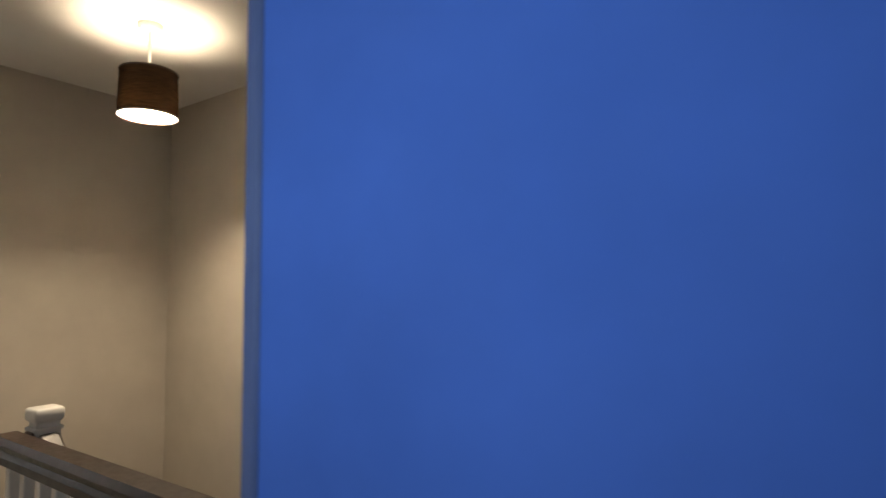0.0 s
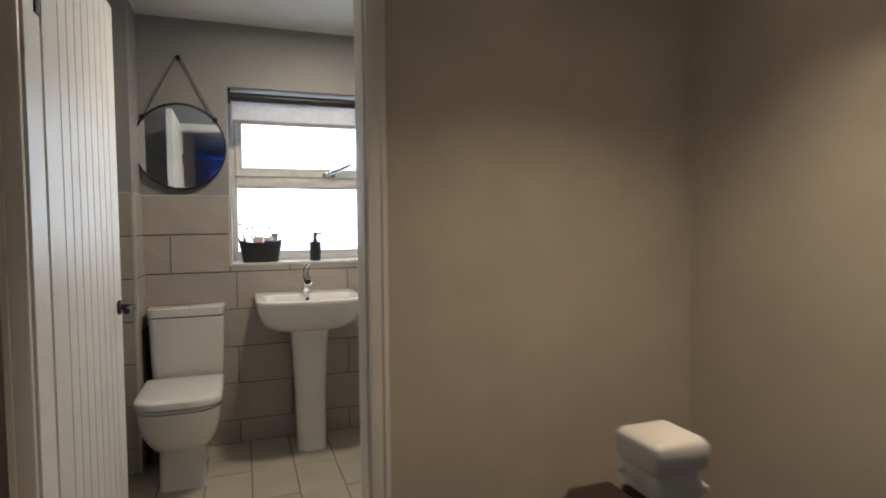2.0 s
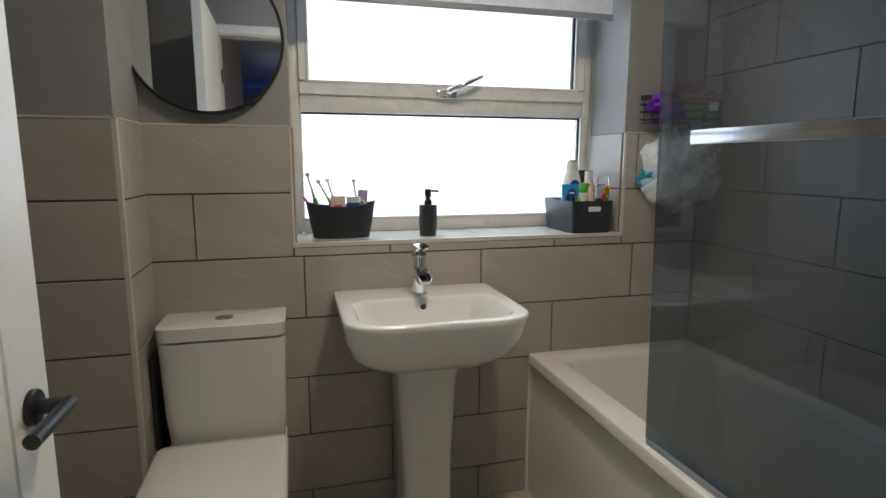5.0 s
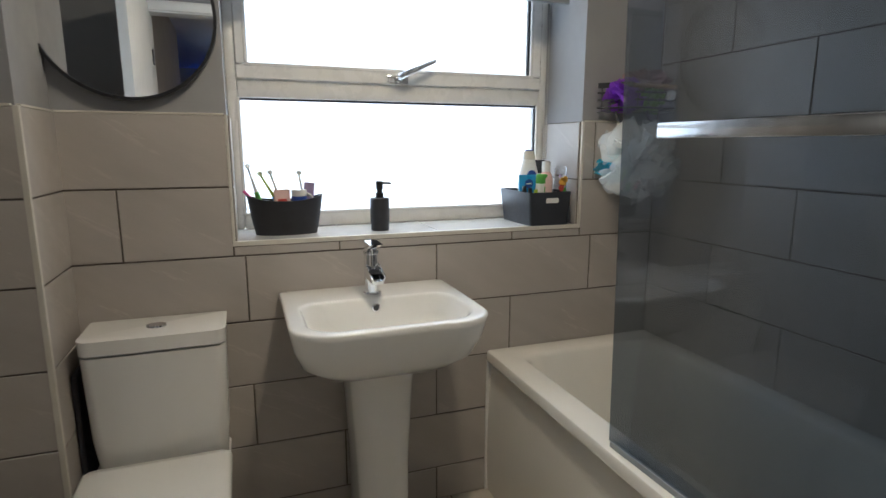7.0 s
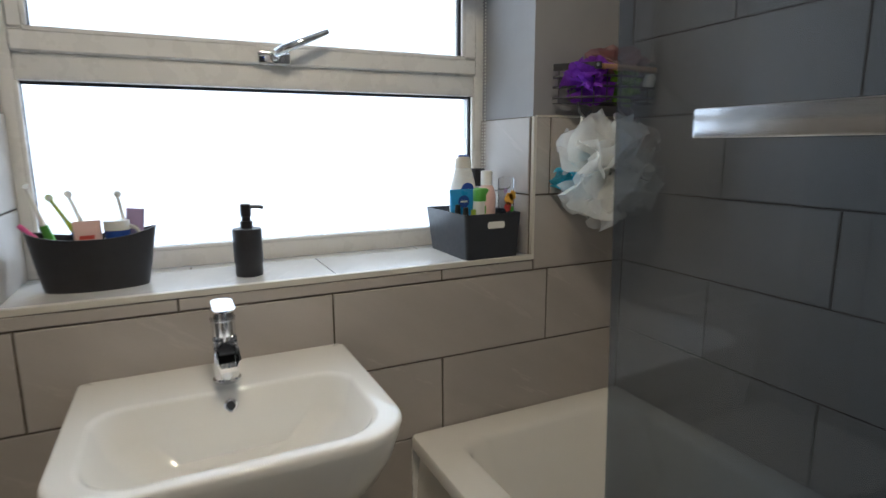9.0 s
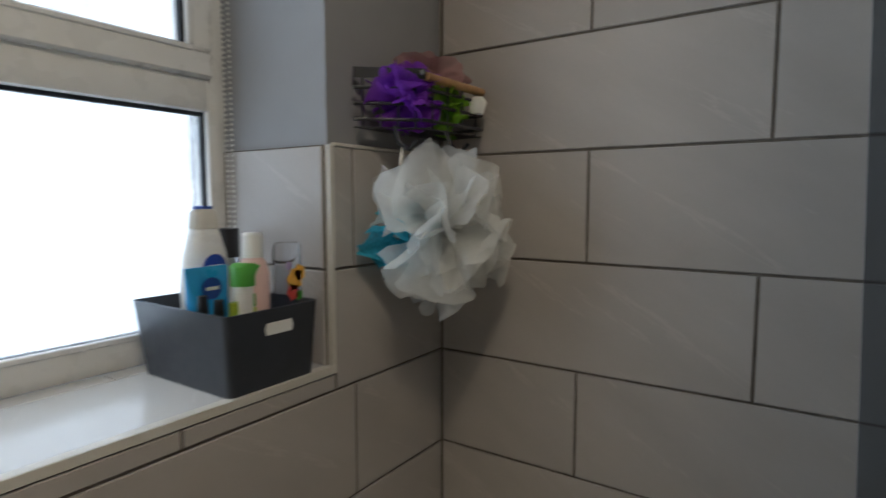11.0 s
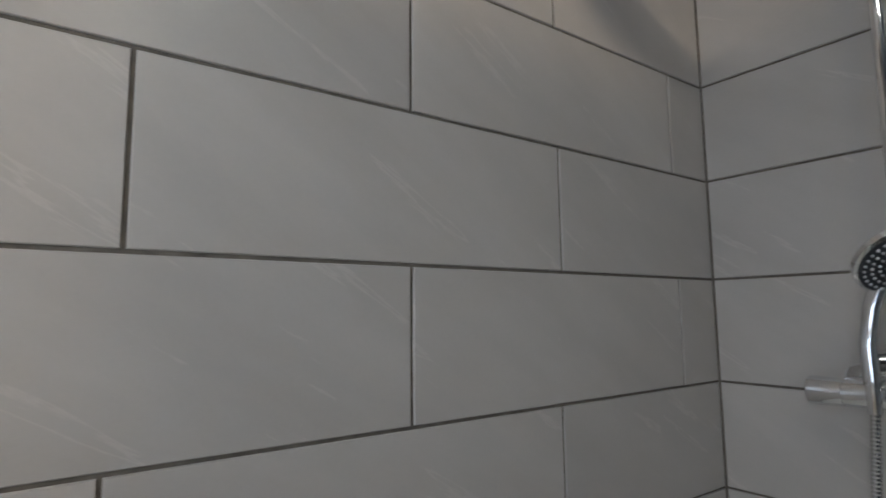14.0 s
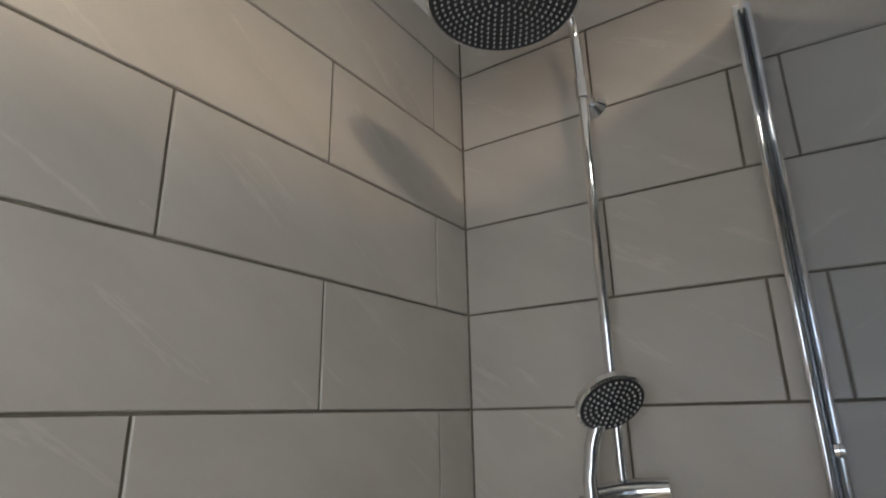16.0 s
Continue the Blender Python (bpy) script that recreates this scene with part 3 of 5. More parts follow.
part("hinge_strip", tube([(1.662, SY + 0.012, 0.566), (1.662, SY + 0.012, 2.108)], 0.0075, 12), CHROME, screen, "round chrome hinge strip", 40)
part("bottom_seal", along_screen(0.722, 1.660, 0.563, 0.578, 0.006, -0.006, 0.0, 0.001), STEEL_GREY, screen, "grey rubber bottom seal")
rail = part("towel_rail", along_screen(0.835, 1.44, 1.306, 1.338, -0.016, -0.030, 0.0, 0.003), BRUSHED, screen, "flat chrome towel rail", 40)
for x in (0.875, 1.40):
    y = screen_y(x)
    part("rail_post", tube([(x, y - 0.018, 1.322), (x, y - 0.003, 1.322)], 0.010, 14), CHROME, rail, "", 40)
    part("fixing_cap", tube([(x, y + 0.003, 1.322), (x, y + 0.008, 1.322)], 0.008, 14), CHROME, rail, "", 40)

# ---- shower ----
shower = thing("shower", "chrome thermostatic shower with a rain head and handset", "shower")
RX, RY = 1.62, -0.346
part("riser", tube([(RX, RY, 1.19), (RX, RY, 2.03)] + arc((RX, RY, 2.05), (RX, RY, 2.215), (RX - 0.10, RY, 2.225), 10) + [(RX - 0.30, RY, 2.225)] + arc((RX - 0.33, RY, 2.225), (RX - 0.37, RY, 2.225), (RX - 0.37, RY, 2.17), 6) + [(RX - 0.37, RY, 2.035)], 0.0105, 14), CHROME, shower, "chrome riser pipe", 50)
part("joint", tube([(RX, RY, 1.995), (RX, RY, 2.04)], 0.0145, 18), CHROME, shower, "", 40)
br = part("wall_bracket", tube([(RX, RY, 2.01), (RX + 0.075, RY, 2.01)], 0.0085, 14), CHROME, shower, "", 40)
part("wall_rose", turned([(0.030, 0), (0.030, 0.007), (0.022, 0.016), (0.014, 0.026)], Matrix.Translation((END - 0.008, RY, 2.01)) @ Matrix.Rotation(radians(-90), 4, "Y")), CHROME, br, "", 40)
HX, HZ = 1.262, 1.992
headm = Matrix.Translation((HX, RY, HZ)) @ Matrix.Rotation(radians(4), 4, "Y")
head = part("rain_head", turned([(0.118, 0), (0.122, 0.002), (0.122, 0.008), (0.116, 0.012), (0.03, 0.022), (0.018, 0.05)], headm, 48), CHROME, shower, "round chrome rain head with a black face", 40)
part("spray_face", turned([(0.117, -0.0015), (0.117, 0.001)], headm, 48), BLACK_PLASTIC, head, "black spray face")


def nozzles(m, radius, rings, r):
    bm = bmesh.new()
    for i in range(1, rings + 1):
        n = 6 * i
        for j in range(n):
            a = 2 * math.pi * (j + 0.5 * (i % 2)) / n
            bmesh.ops.create_cone(bm, cap_ends=True, segments=6, radius1=r * 0.7, radius2=r, depth=0.003, matrix=m @ Matrix.Translation((radius * i / rings * math.cos(a), radius * i / rings * math.sin(a), 0)))
    return bm


part("nozzle_pattern", nozzles(headm @ Matrix.Translation((0, 0, -0.003)), 0.107, 10, 0.0024), NOZZLE, head)
valve = part("valve", tube([(RX, -0.252, 1.18), (RX, -0.435, 1.18)], 0.0215, 24), CHROME, shower, "chrome bar valve", 40)
for y0, y1 in ((-0.205, -0.255), (-0.432, -0.482)):
    part("knob", tube([(RX, y0, 1.18), (RX, (y0 + y1) / 2, 1.18), (RX, y1, 1.18)], [0.0235, 0.0235, 0.0225], 24), CHROME, valve, "ribbed chrome control knob", 40)
for y in (-0.26, -0.415):
    part("inlet", turned([(0.032, 0), (0.031, 0.008), (0.02, 0.018), (0.014, 0.022), (0.014, 0.066)], Matrix.Translation((END - 0.008, y, 1.19)) @ Matrix.Rotation(radians(-90), 4, "Y")), CHROME, valve, "domed wall plate", 40)
hold = part("holder", tube([(RX - 0.046, -0.302, 1.230), (RX - 0.020, -0.340, 1.236), (RX - 0.004, -0.380, 1.241), (RX + 0.002, -0.424, 1.244)], [0.019, 0.021, 0.021, 0.020], 20), CHROME, shower, "chrome handset holder", 40)
part("handset_hose_end", tube([(RX - 0.055, -0.310, 1.21), (RX - 0.055, -0.310, 1.16)], 0.010, 14), CHROME, hold, "", 40)
HS = Vector((1.556, -0.362, 1.380))
hand = part("handset", tube([(RX - 0.055, -0.310, 1.20), (RX - 0.054, -0.309, 1.26), (RX - 0.046, -0.316, 1.315), (RX - 0.034, -0.328, 1.358)], [0.0115, 0.0125, 0.0135, 0.015], 16), CHROME, shower, "chrome handset on the riser", 50)
face = Vector((-0.47, -0.53, -0.70)).normalized()
hm = Matrix.Translation(HS) @ face.to_track_quat("-Z", "Y").to_matrix().to_4x4()
hs = part("handset_head", turned([(0.056, 0), (0.061, 0.003), (0.061, 0.012), (0.048, 0.022), (0.018, 0.030)], hm, 40), CHROME, hand, "", 40)
part("spray_plate", turned([(0.0565, -0.0015), (0.0565, 0.002)], hm, 40), BLACK_PLASTIC, hand, "black spray plate")
part("nozzle_pattern", nozzles(hm @ Matrix.Translation((0, 0, -0.003)), 0.049, 5, 0.0024), NOZZLE, hand)


def hose(points, r=0.0075):
    pts = []
    for a, b in zip(points, points[1:]):
        a, b = Vector(a), Vector(b)
        n = max(2, int((b - a).length / 0.003))
        pts += [a.lerp(b, i / n) for i in range(n)]
    return tube(pts, [r if i % 2 else r * 0.82 for i in range(len(pts))], 10)


low = [(RX - 0.055, -0.310, 1.165), (RX - 0.055, -0.296, 0.95)] + [tuple(p) for p in arc((RX - 0.055, -0.297, 0.80), (RX - 0.05, -0.335, 0.58), (RX - 0.02, -0.372, 0.80), 8)] + [(RX - 0.008, -0.37, 1.0), (RX, -0.365, 1.155)]
part("hose", hose(low), BRUSHED, shower, "ribbed chrome shower hose")
part("hose_nut", tube([(RX, -0.365, 1.168), (RX, -0.365, 1.12)], 0.011, 14), CHROME, shower, "", 40)

# ---- toilet ----
toilet = thing("toilet", "white close-coupled toilet with its lid closed", "toilet")
cy0, cy1 = -1.932, -1.572
cist = part("cistern", loft([rrect(0.014, 0.175, cy0 + 0.018, cy1 - 0.018, 0.40, (0.01, 0.03, 0.03, 0.01)), rrect(0.014, 0.190, cy0 + 0.008, cy1 - 0.008, 0.52, (0.01, 0.032, 0.032, 0.01)), rrect(0.014, 0.200, cy0 + 0.002, cy1 - 0.002, 0.752, (0.01, 0.034, 0.034, 0.01))]), CERAMIC, toilet, "", 40)
lid = part("cistern_lid", loft([rrect(0.012, 0.198, cy0 + 0.002, cy1 - 0.002, 0.756, (0.01, 0.034, 0.034, 0.01)), rrect(0.010, 0.203, cy0 + 0.001, cy1 - 0.001, 0.760, (0.01, 0.036, 0.036, 0.01)), rrect(0.010, 0.203, cy0 + 0.001, cy1 - 0.001, 0.792, (0.01, 0.036, 0.036, 0.01)),
                                rrect(0.014, 0.203, cy0, cy1, 0.798, (0.01, 0.036, 0.036, 0.01)), rrect(0.022, 0.195, cy0 + 0.008, cy1 - 0.008, 0.800, (0.01, 0.034, 0.034, 0.01))]), CERAMIC, toilet, "", 40)
part("flush_button", loft([circle(0.115, -1.752, 0.799, 0.020, 0.026), circle(0.115, -1.752, 0.805, 0.019, 0.025), circle(0.115, -1.752, 0.806, 0.015, 0.021)]), CHROME, lid, "chrome dual flush button", 40)
ty0, ty1 = -1.942, -1.578


def pan_loop(x1, inset, z, x0=0.03, r=0.11):
    return rrect(x0, x1, ty0 + inset, ty1 - inset, z, (0.02, r, r, 0.02), 9)


part("pan", loft([pan_loop(0.512, 0.080, 0.0, 0.03, 0.035), pan_loop(0.505, 0.083, 0.012, 0.03, 0.035), pan_loop(0.500, 0.084, 0.175, 0.03, 0.04), pan_loop(0.512, 0.078, 0.186, 0.03, 0.05), pan_loop(0.548, 0.058, 0.205, 0.03, 0.075), pan_loop(0.588, 0.036, 0.245, 0.03, 0.095), pan_loop(0.622, 0.017, 0.30, 0.03, 0.105), pan_loop(0.640, 0.008, 0.36, 0.03), pan_loop(0.643, 0.006, 0.395, 0.03), pan_loop(0.62, 0.03, 0.399, 0.05, 0.10)]), CERAMIC, toilet, "", 40)
part("seat", loft([pan_loop(0.635, 0.010, 0.400, 0.215), pan_loop(0.637, 0.008, 0.403, 0.215), pan_loop(0.637, 0.008, 0.410, 0.215), pan_loop(0.630, 0.012, 0.412, 0.217)]), CERAMIC, toilet, "", 40)
part("seat_lid", loft([pan_loop(0.644, 0.004, 0.417, 0.212), pan_loop(0.650, -0.001, 0.421, 0.210), pan_loop(0.651, -0.002, 0.440, 0.210), pan_loop(0.647, 0.001, 0.449, 0.211), pan_loop(0.634, 0.010, 0.455, 0.217, 0.105), pan_loop(0.60, 0.04, 0.457, 0.24, 0.09)]), CERAMIC, toilet, "", 40)
# Thin black sheet added in the narrow gap to stand for its shade.
pipe = structure("soil_pipe_cover", boxes(((0.012, BOX_Y + 0.012, 0.0), (0.16, cy0 - 0.012, 0.70)), bevel=0.004), BLACK_PLASTIC, "black sheet standing for the shade in the gap beside the cistern")

# ---- basin ----
basin = thing("washbasin", "white ceramic washbasin on a tall pedestal", "basin", at=pose(0, 0, -0.022))
by_0, by_1, bx_1 = -1.418, -0.876, 0.475


def bowl(inset, x1, z, r=0.10, x0=0.012, rb=0.012):
    return rrect(x0, x1, by_0 + inset, by_1 - inset, z, (rb, r, r, rb), 10)


body = loft([bowl(0.15, 0.25, 0.672, 0.06), bowl(0.115, 0.32, 0.682, 0.09), bowl(0.065, 0.395, 0.702, 0.11), bowl(0.028, 0.445, 0.742, 0.115), bowl(0.010, 0.467, 0.795, 0.112), bowl(0.002, 0.475, 0.842, 0.105), bowl(0.000, 0.476, 0.856, 0.102), bowl(0.003, 0.473, 0.861, 0.10), bowl(0.008, 0.468, 0.862, 0.098),
             rrect(0.030, 0.458, by_0 + 0.022, by_1 - 0.022, 0.8622, (0.014, 0.095, 0.095, 0.014), 10), rrect(0.160, 0.452, by_0 + 0.036, by_1 - 0.036, 0.8622, (0.06, 0.092, 0.092, 0.06), 10), rrect(0.165, 0.448, by_0 + 0.040, by_1 - 0.040, 0.8612, (0.06, 0.09, 0.09, 0.06), 10), rrect(0.172, 0.441, by_0 + 0.047, by_1 - 0.047, 0.855, (0.06, 0.09, 0.09, 0.06), 10), rrect(0.180, 0.425, by_0 + 0.065, by_1 - 0.065, 0.80, (0.06, 0.09, 0.09, 0.06), 10), rrect(0.20, 0.39, by_0 + 0.12, by_1 - 0.12, 0.745, (0.06, 0.08, 0.08, 0.06), 10), rrect(0.24, 0.34, by_0 + 0.2, by_1 - 0.2, 0.735, 0.04, 10)])
part("bowl", body, CERAMIC, basin, "", 50)
ov = part("overflow", turned([(0.0125, 0), (0.0125, 0.004), (0.009, 0.005), (0.008, 0.0)], Matrix.Translation((0.174, -1.147, 0.832)) @ Matrix.Rotation(radians(82), 4, "Y")), CHROME, basin, "chrome overflow ring", 40)
# Solid black disc: the shade inside the overflow is put into its colour.
part("overflow_hole", turned([(0.0082, 0.001), (0.0082, 0.0052)], Matrix.Translation((0.174, -1.147, 0.832)) @ Matrix.Rotation(radians(82), 4, "Y")), GASKET, ov)
part("waste", turned([(0.03, 0.735), (0.03, 0.739), (0.02, 0.741)], Matrix.Translation((0.29, -1.147, 0))), CHROME, basin, "", 40)
pc = -1.142
part("pedestal", loft([rrect(0.05, 0.270, pc - 0.078, pc + 0.078, 0.022, (0.01, 0.05, 0.05, 0.01)), rrect(0.05, 0.266, pc - 0.076, pc + 0.076, 0.042, (0.01, 0.055, 0.055, 0.01)), rrect(0.05, 0.255, pc - 0.082, pc + 0.082, 0.35, (0.01, 0.055, 0.055, 0.01)), rrect(0.05, 0.26, pc - 0.096, pc + 0.096, 0.60, (0.01, 0.055, 0.055, 0.01)), rrect(0.05, 0.275, pc - 0.104, pc + 0.104, 0.69, (0.01, 0.055, 0.055, 0.01))]), CERAMIC, basin, "", 45)

tap = thing("basin_tap", "chrome waterfall mixer tap on the basin", "tap", at=pose(0, 0, -0.0215))
TX, TY = 0.118, -1.146
part("body", turned([(0.027, 0.862), (0.027, 0.867), (0.0235, 0.870), (0.0225, 0.93), (0.0225, 0.985), (0.0225, 0.987)], Matrix.Translation((TX, TY, 0)), 28), CHROME, tap, "", 40)
part("collar", turned([(0.0235, 0.987), (0.024, 0.990), (0.024, 0.993), (0.022, 0.996)], Matrix.Translation((TX, TY, 0)), 28), BRUSHED, tap, "", 40)
part("spout", loft([[(TX + 0.010, TY - 0.020, 0.915), (TX + 0.010, TY + 0.020, 0.915), (TX + 0.010, TY + 0.022, 0.958), (TX + 0.010, TY + 0.018, 0.955), (TX + 0.010, TY + 0.015, 0.935), (TX + 0.010, TY - 0.015, 0.935), (TX + 0.010, TY - 0.018, 0.955), (TX + 0.010, TY - 0.022, 0.958)],
                   [(TX + 0.085, TY - 0.016, 0.909), (TX + 0.085, TY + 0.016, 0.909), (TX + 0.095, TY + 0.022, 0.933), (TX + 0.095, TY + 0.018, 0.932), (TX + 0.092, TY + 0.013, 0.920), (TX + 0.092, TY - 0.013, 0.920), (TX + 0.095, TY - 0.018, 0.932), (TX + 0.095, TY - 0.022, 0.933)]]), CHROME, tap, "open waterfall spout", 40)
# Flat black strip that darkens the back of the open spout like shade.
part("spout_channel", box((TX + 0.012, TY - 0.014, 0.9345), (TX + 0.06, TY + 0.014, 0.9365)), GASKET, tap)
part("lever", loft([rrect(TX - 0.022, TX + 0.024, TY - 0.022, TY + 0.022, 0.996, 0.0215), rrect(TX - 0.023, TX + 0.040, TY - 0.023, TY + 0.023, 1.010, 0.022), rrect(TX - 0.022, TX + 0.080, TY - 0.022, TY + 0.022, 1.022, 0.0215), rrect(TX - 0.018, TX + 0.086, TY - 0.020, TY + 0.020, 1.027, 0.0195)]), CHROME, tap, "flat chrome lever", 50)


# ---- round mirrors ----
def strap_mirror(name, label, m, radius, hook_up, strap_mat, width):
    """Faces +z of m, up along +y."""
    mir = thing(name, label, "mirror", at=m)
    ring = [[(r * math.cos(2 * math.pi * i / 64), r * math.sin(2 * math.pi * i / 64), z) for i in range(64)] for r, z in ((radius, 0.002), (radius, 0.028), (radius - 0.002, 0.030), (radius - 0.009, 0.030), (radius - 0.010, 0.018), (radius - 0.010, 0.002))]
    part("frame", loft(ring, closed=True), BLACK_METAL, mir, "thin black metal rim", 40)
    part("glass", turned([(radius - 0.0095, 0.004), (radius - 0.0095, 0.020)], None, 64), MIRROR, mir, "silvered mirror glass")
    a = radians(62)
    for s in (-1, 1):
        p0 = Vector((s * radius * math.cos(radians(40)), radius * math.sin(radians(40)), 0.014))
        p1 = Vector((s * 0.006, hook_up, 0.012))
        d = (p1 - p0).normalized()
        n = Vector((-d.y, d.x, 0)) * width / 2
        bm = loft([[p - n + Vector((0, 0, 0.0015)), p + n + Vector((0, 0, 0.0015)), p + n - Vector((0, 0, 0.0015)), p - n - Vector((0, 0, 0.0015))] for p in (p0, p1)])
        part("strap", bm, strap_mat, mir, "hanging strap")
        part("clasp", box(p0 - Vector((0.012, 0.012, 0.010)), p0 + Vector((0.012, 0.012, 0.018)), 0.003, 1), BLACK_METAL, mir)
    part("hook", turned([(0.012, 0), (0.012, 0.012), (0.009, 0.02)], Matrix.Translation((0, hook_up - 0.004, 0)), 18), strap_mat if strap_mat is ROPE else BLACK_METAL, mir, "", 40)
    return mir


face_east = Matrix(((0, 0, 1, 0), (1, 0, 0, 0), (0, 1, 0, 0), (0, 0, 0, 1)))
face_south = Matrix(((1, 0, 0, 0), (0, 0, -1, 0), (0, 1, 0, 0), (0, 0, 0, 1)))
strap_mirror("round_mirror", "round black-rimmed mirror hung on a thin grey strap above the toilet", Matrix.Translation((0.0, -1.772, 1.638)) @ face_east, 0.228, 0.475, STRAP, 0.007)
strap_mirror("round_mirror", "small round mirror hung on a jute rope, higher one", Matrix.Translation((2.846, LAND_NORTH, 1.366)) @ face_south, 0.134, 0.337, ROPE, 0.020)["group"] = "stairwell mirrors"
strap_mirror("round_mirror", "small round mirror hung on a jute rope, lower one", Matrix.Translation((3.458, LAND_NORTH, 0.825)) @ face_south, 0.134, 0.342, ROPE, 0.020)["group"] = "stairwell mirrors"

# ---- bathroom ceiling light ----
cl = thing("ceiling_light", "round flush ceiling light, switched on", "ceiling light")
part("rim", loft([circle(0.78, -1.06, CEIL, 0.118, n=40), circle(0.78, -1.06, CEIL - 0.03, 0.118, n=40), circle(0.78, -1.06, CEIL - 0.034, 0.112, n=40), circle(0.78, -1.06, CEIL - 0.030, 0.106, n=40), circle(0.78, -1.06, CEIL - 0.004, 0.106, n=40)], caps=(False, False)), WHITE_PLASTIC, cl, "", 40)
part("diffuser", loft([circle(0.78, -1.06, CEIL - 0.02, 0.1055, n=40), circle(0.78, -1.06, CEIL - 0.032, 0.1035, n=40), circle(0.78, -1.06, CEIL - 0.036, 0.08, n=40)]), LAMP_DISC, cl, "glowing opal diffuser")

# ---- landing ----
LX, LY = 2.72, -0.66
pend = thing("pendant_lamp", "brown fabric drum pendant lamp, switched on", "pendant lamp")
part("shade", loft([circle(LX, LY, 2.145, 0.101, n=48), circle(LX, LY, 1.974, 0.106, n=48)], caps=(False, False)), SHADE, pend, "dark brown slubbed fabric drum", 60)
part("lining", loft([circle(LX, LY, 2.144, 0.0985, n=48), circle(LX, LY, 1.975, 0.1035, n=48)], caps=(False, False)), sheer("shade_lining", (0.85, 0.82, 0.76), 0.0), pend, "pale inner lining", 60)
for z, r in ((2.145, 0.101), (1.974, 0.106)):
    part("shade_ring", tube(circle(LX, LY, z, r, n=48), 0.003, 6, closed=True), DARK_WOOD, pend)
part("cord", tube([(LX, LY, 2.11), (LX, LY, LAND_CEIL - 0.02)], 0.006, 10), WHITE_PLASTIC, pend, "white flex and lampholder", 40)
part("ceiling_rose", turned([(0.046, LAND_CEIL), (0.046, LAND_CEIL - 0.008), (0.036, LAND_CEIL - 0.022), (0.012, LAND_CEIL - 0.028)], Matrix.Translation((LX, LY, 0)), 30), WHITE_PLASTIC, pend, "", 40)

smoke = thing("smoke_alarm", "round white smoke alarm on the landing ceiling", "smoke alarm")
part("base", turned([(0.056, LAND_CEIL), (0.056, LAND_CEIL - 0.012), (0.050, LAND_CEIL - 0.016)], Matrix.Translation((1.875, -1.04, 0)), 32), WHITE_PLASTIC, smoke, "", 40)
part("cover", turned([(0.050, LAND_CEIL - 0.014), (0.050, LAND_CEIL - 0.030), (0.040, LAND_CEIL - 0.038), (0.018, LAND_CEIL - 0.040)], Matrix.Translation((1.875, -1.04, 0)), 32), WHITE_PLASTIC, smoke, "", 40)

led = thing("led_strip", "blue glowing strip lights high on the bedroom wall", "strip light")
LED_BLUE = glow("blue_led", (0.02, 0.12, 1.0), 9.0)
for q in range(3):
    part("light_bar", box((6.975, -1.90 + 0.10 * q, 2.06 + 0.03 * q), (6.995, -1.82 + 0.10 * q, 2.085 + 0.03 * q), 0.004, 1), LED_BLUE, led)

newel = thing("newel_post", "white painted square newel post with a capped top", "newel post")
NX, NY = 2.690, -0.950
part("post", box((NX - 0.036, NY - 0.036, -0.2), (NX + 0.036, NY + 0.036, 0.874), 0.004, 1), GLOSS_WHITE, newel)
part("neck", loft([rrect(NX - 0.042, NX + 0.042, NY - 0.042, NY + 0.042, 0.864, 0.004, 3), rrect(NX - 0.042, NX + 0.042, NY - 0.042, NY + 0.042, 0.874, 0.004, 3), rrect(NX - 0.034, NX + 0.034, NY - 0.034, NY + 0.034, 0.877, 0.004, 3), rrect(NX - 0.034, NX + 0.034, NY - 0.034, NY + 0.034, 0.894, 0.004, 3)]), GLOSS_WHITE, newel)
part("cap", loft([rrect(NX - 0.036, NX + 0.036, NY - 0.036, NY + 0.036, 0.892, 0.004, 3), rrect(NX - 0.043, NX + 0.043, NY - 0.043, NY + 0.043, 0.901, 0.006, 3), rrect(NX - 0.043, NX + 0.043, NY - 0.043, NY + 0.043, 0.929, 0.006, 3), rrect(NX - 0.038, NX + 0.038, NY - 0.038, NY + 0.038, 0.936, 0.006, 3)]), GLOSS_WHITE, newel, "", 50)

bal = thing("balustrade", "dark stained handrail on white spindles beside the stairwell", "balustrade")
prof = [(-0.050, 0.0), (-0.050, 0.022), (-0.040, 0.034), (-0.044, 0.050), (-0.030, 0.066), (0.030, 0.066), (0.044, 0.050), (0.040, 0.034), (0.050, 0.022), (0.050, 0.0)]
part("handrail", loft([[(x, -1.048 + y, 0.805 + z) for y, z in prof] for x in (2.668, 5.198)]), DARK_WOOD, bal, "moulded dark stained handrail")
part("return_rail", box((2.668, -1.002, 0.812), (2.722, NY - 0.036, 0.866), 0.008, 2), DARK_WOOD, bal)
for i in range(22):
    x = 2.745 + 0.108 * i
    part("spindle", box((x - 0.016, -1.064, 0.0), (x + 0.016, -1.032, 0.81), 0.003, 1), GLOSS_WHITE, bal)
srail = thing("stair_handrail", "dark stained handrail sloping down from the newel", "handrail")
part("handrail", loft([[(x, NY + y * 0.8, z0 + z) for y, z in prof] for x, z0 in ((NX + 0.037, 0.790), (4.20, -0.40))]), DARK_WOOD, srail)


# ---- things on the sill ----
def bottle(name, label, loops, material, category="bottle"):
    ob = thing(name, label, category)
    part("body", loft(loops), material, ob, "", 45)
    return ob


SZ = Z0 + 0.001
pot = thing("toothbrush_tub", "black oval tub holding toothbrushes and toothpaste", "storage tub")
PX, PY = -0.118, -1.375


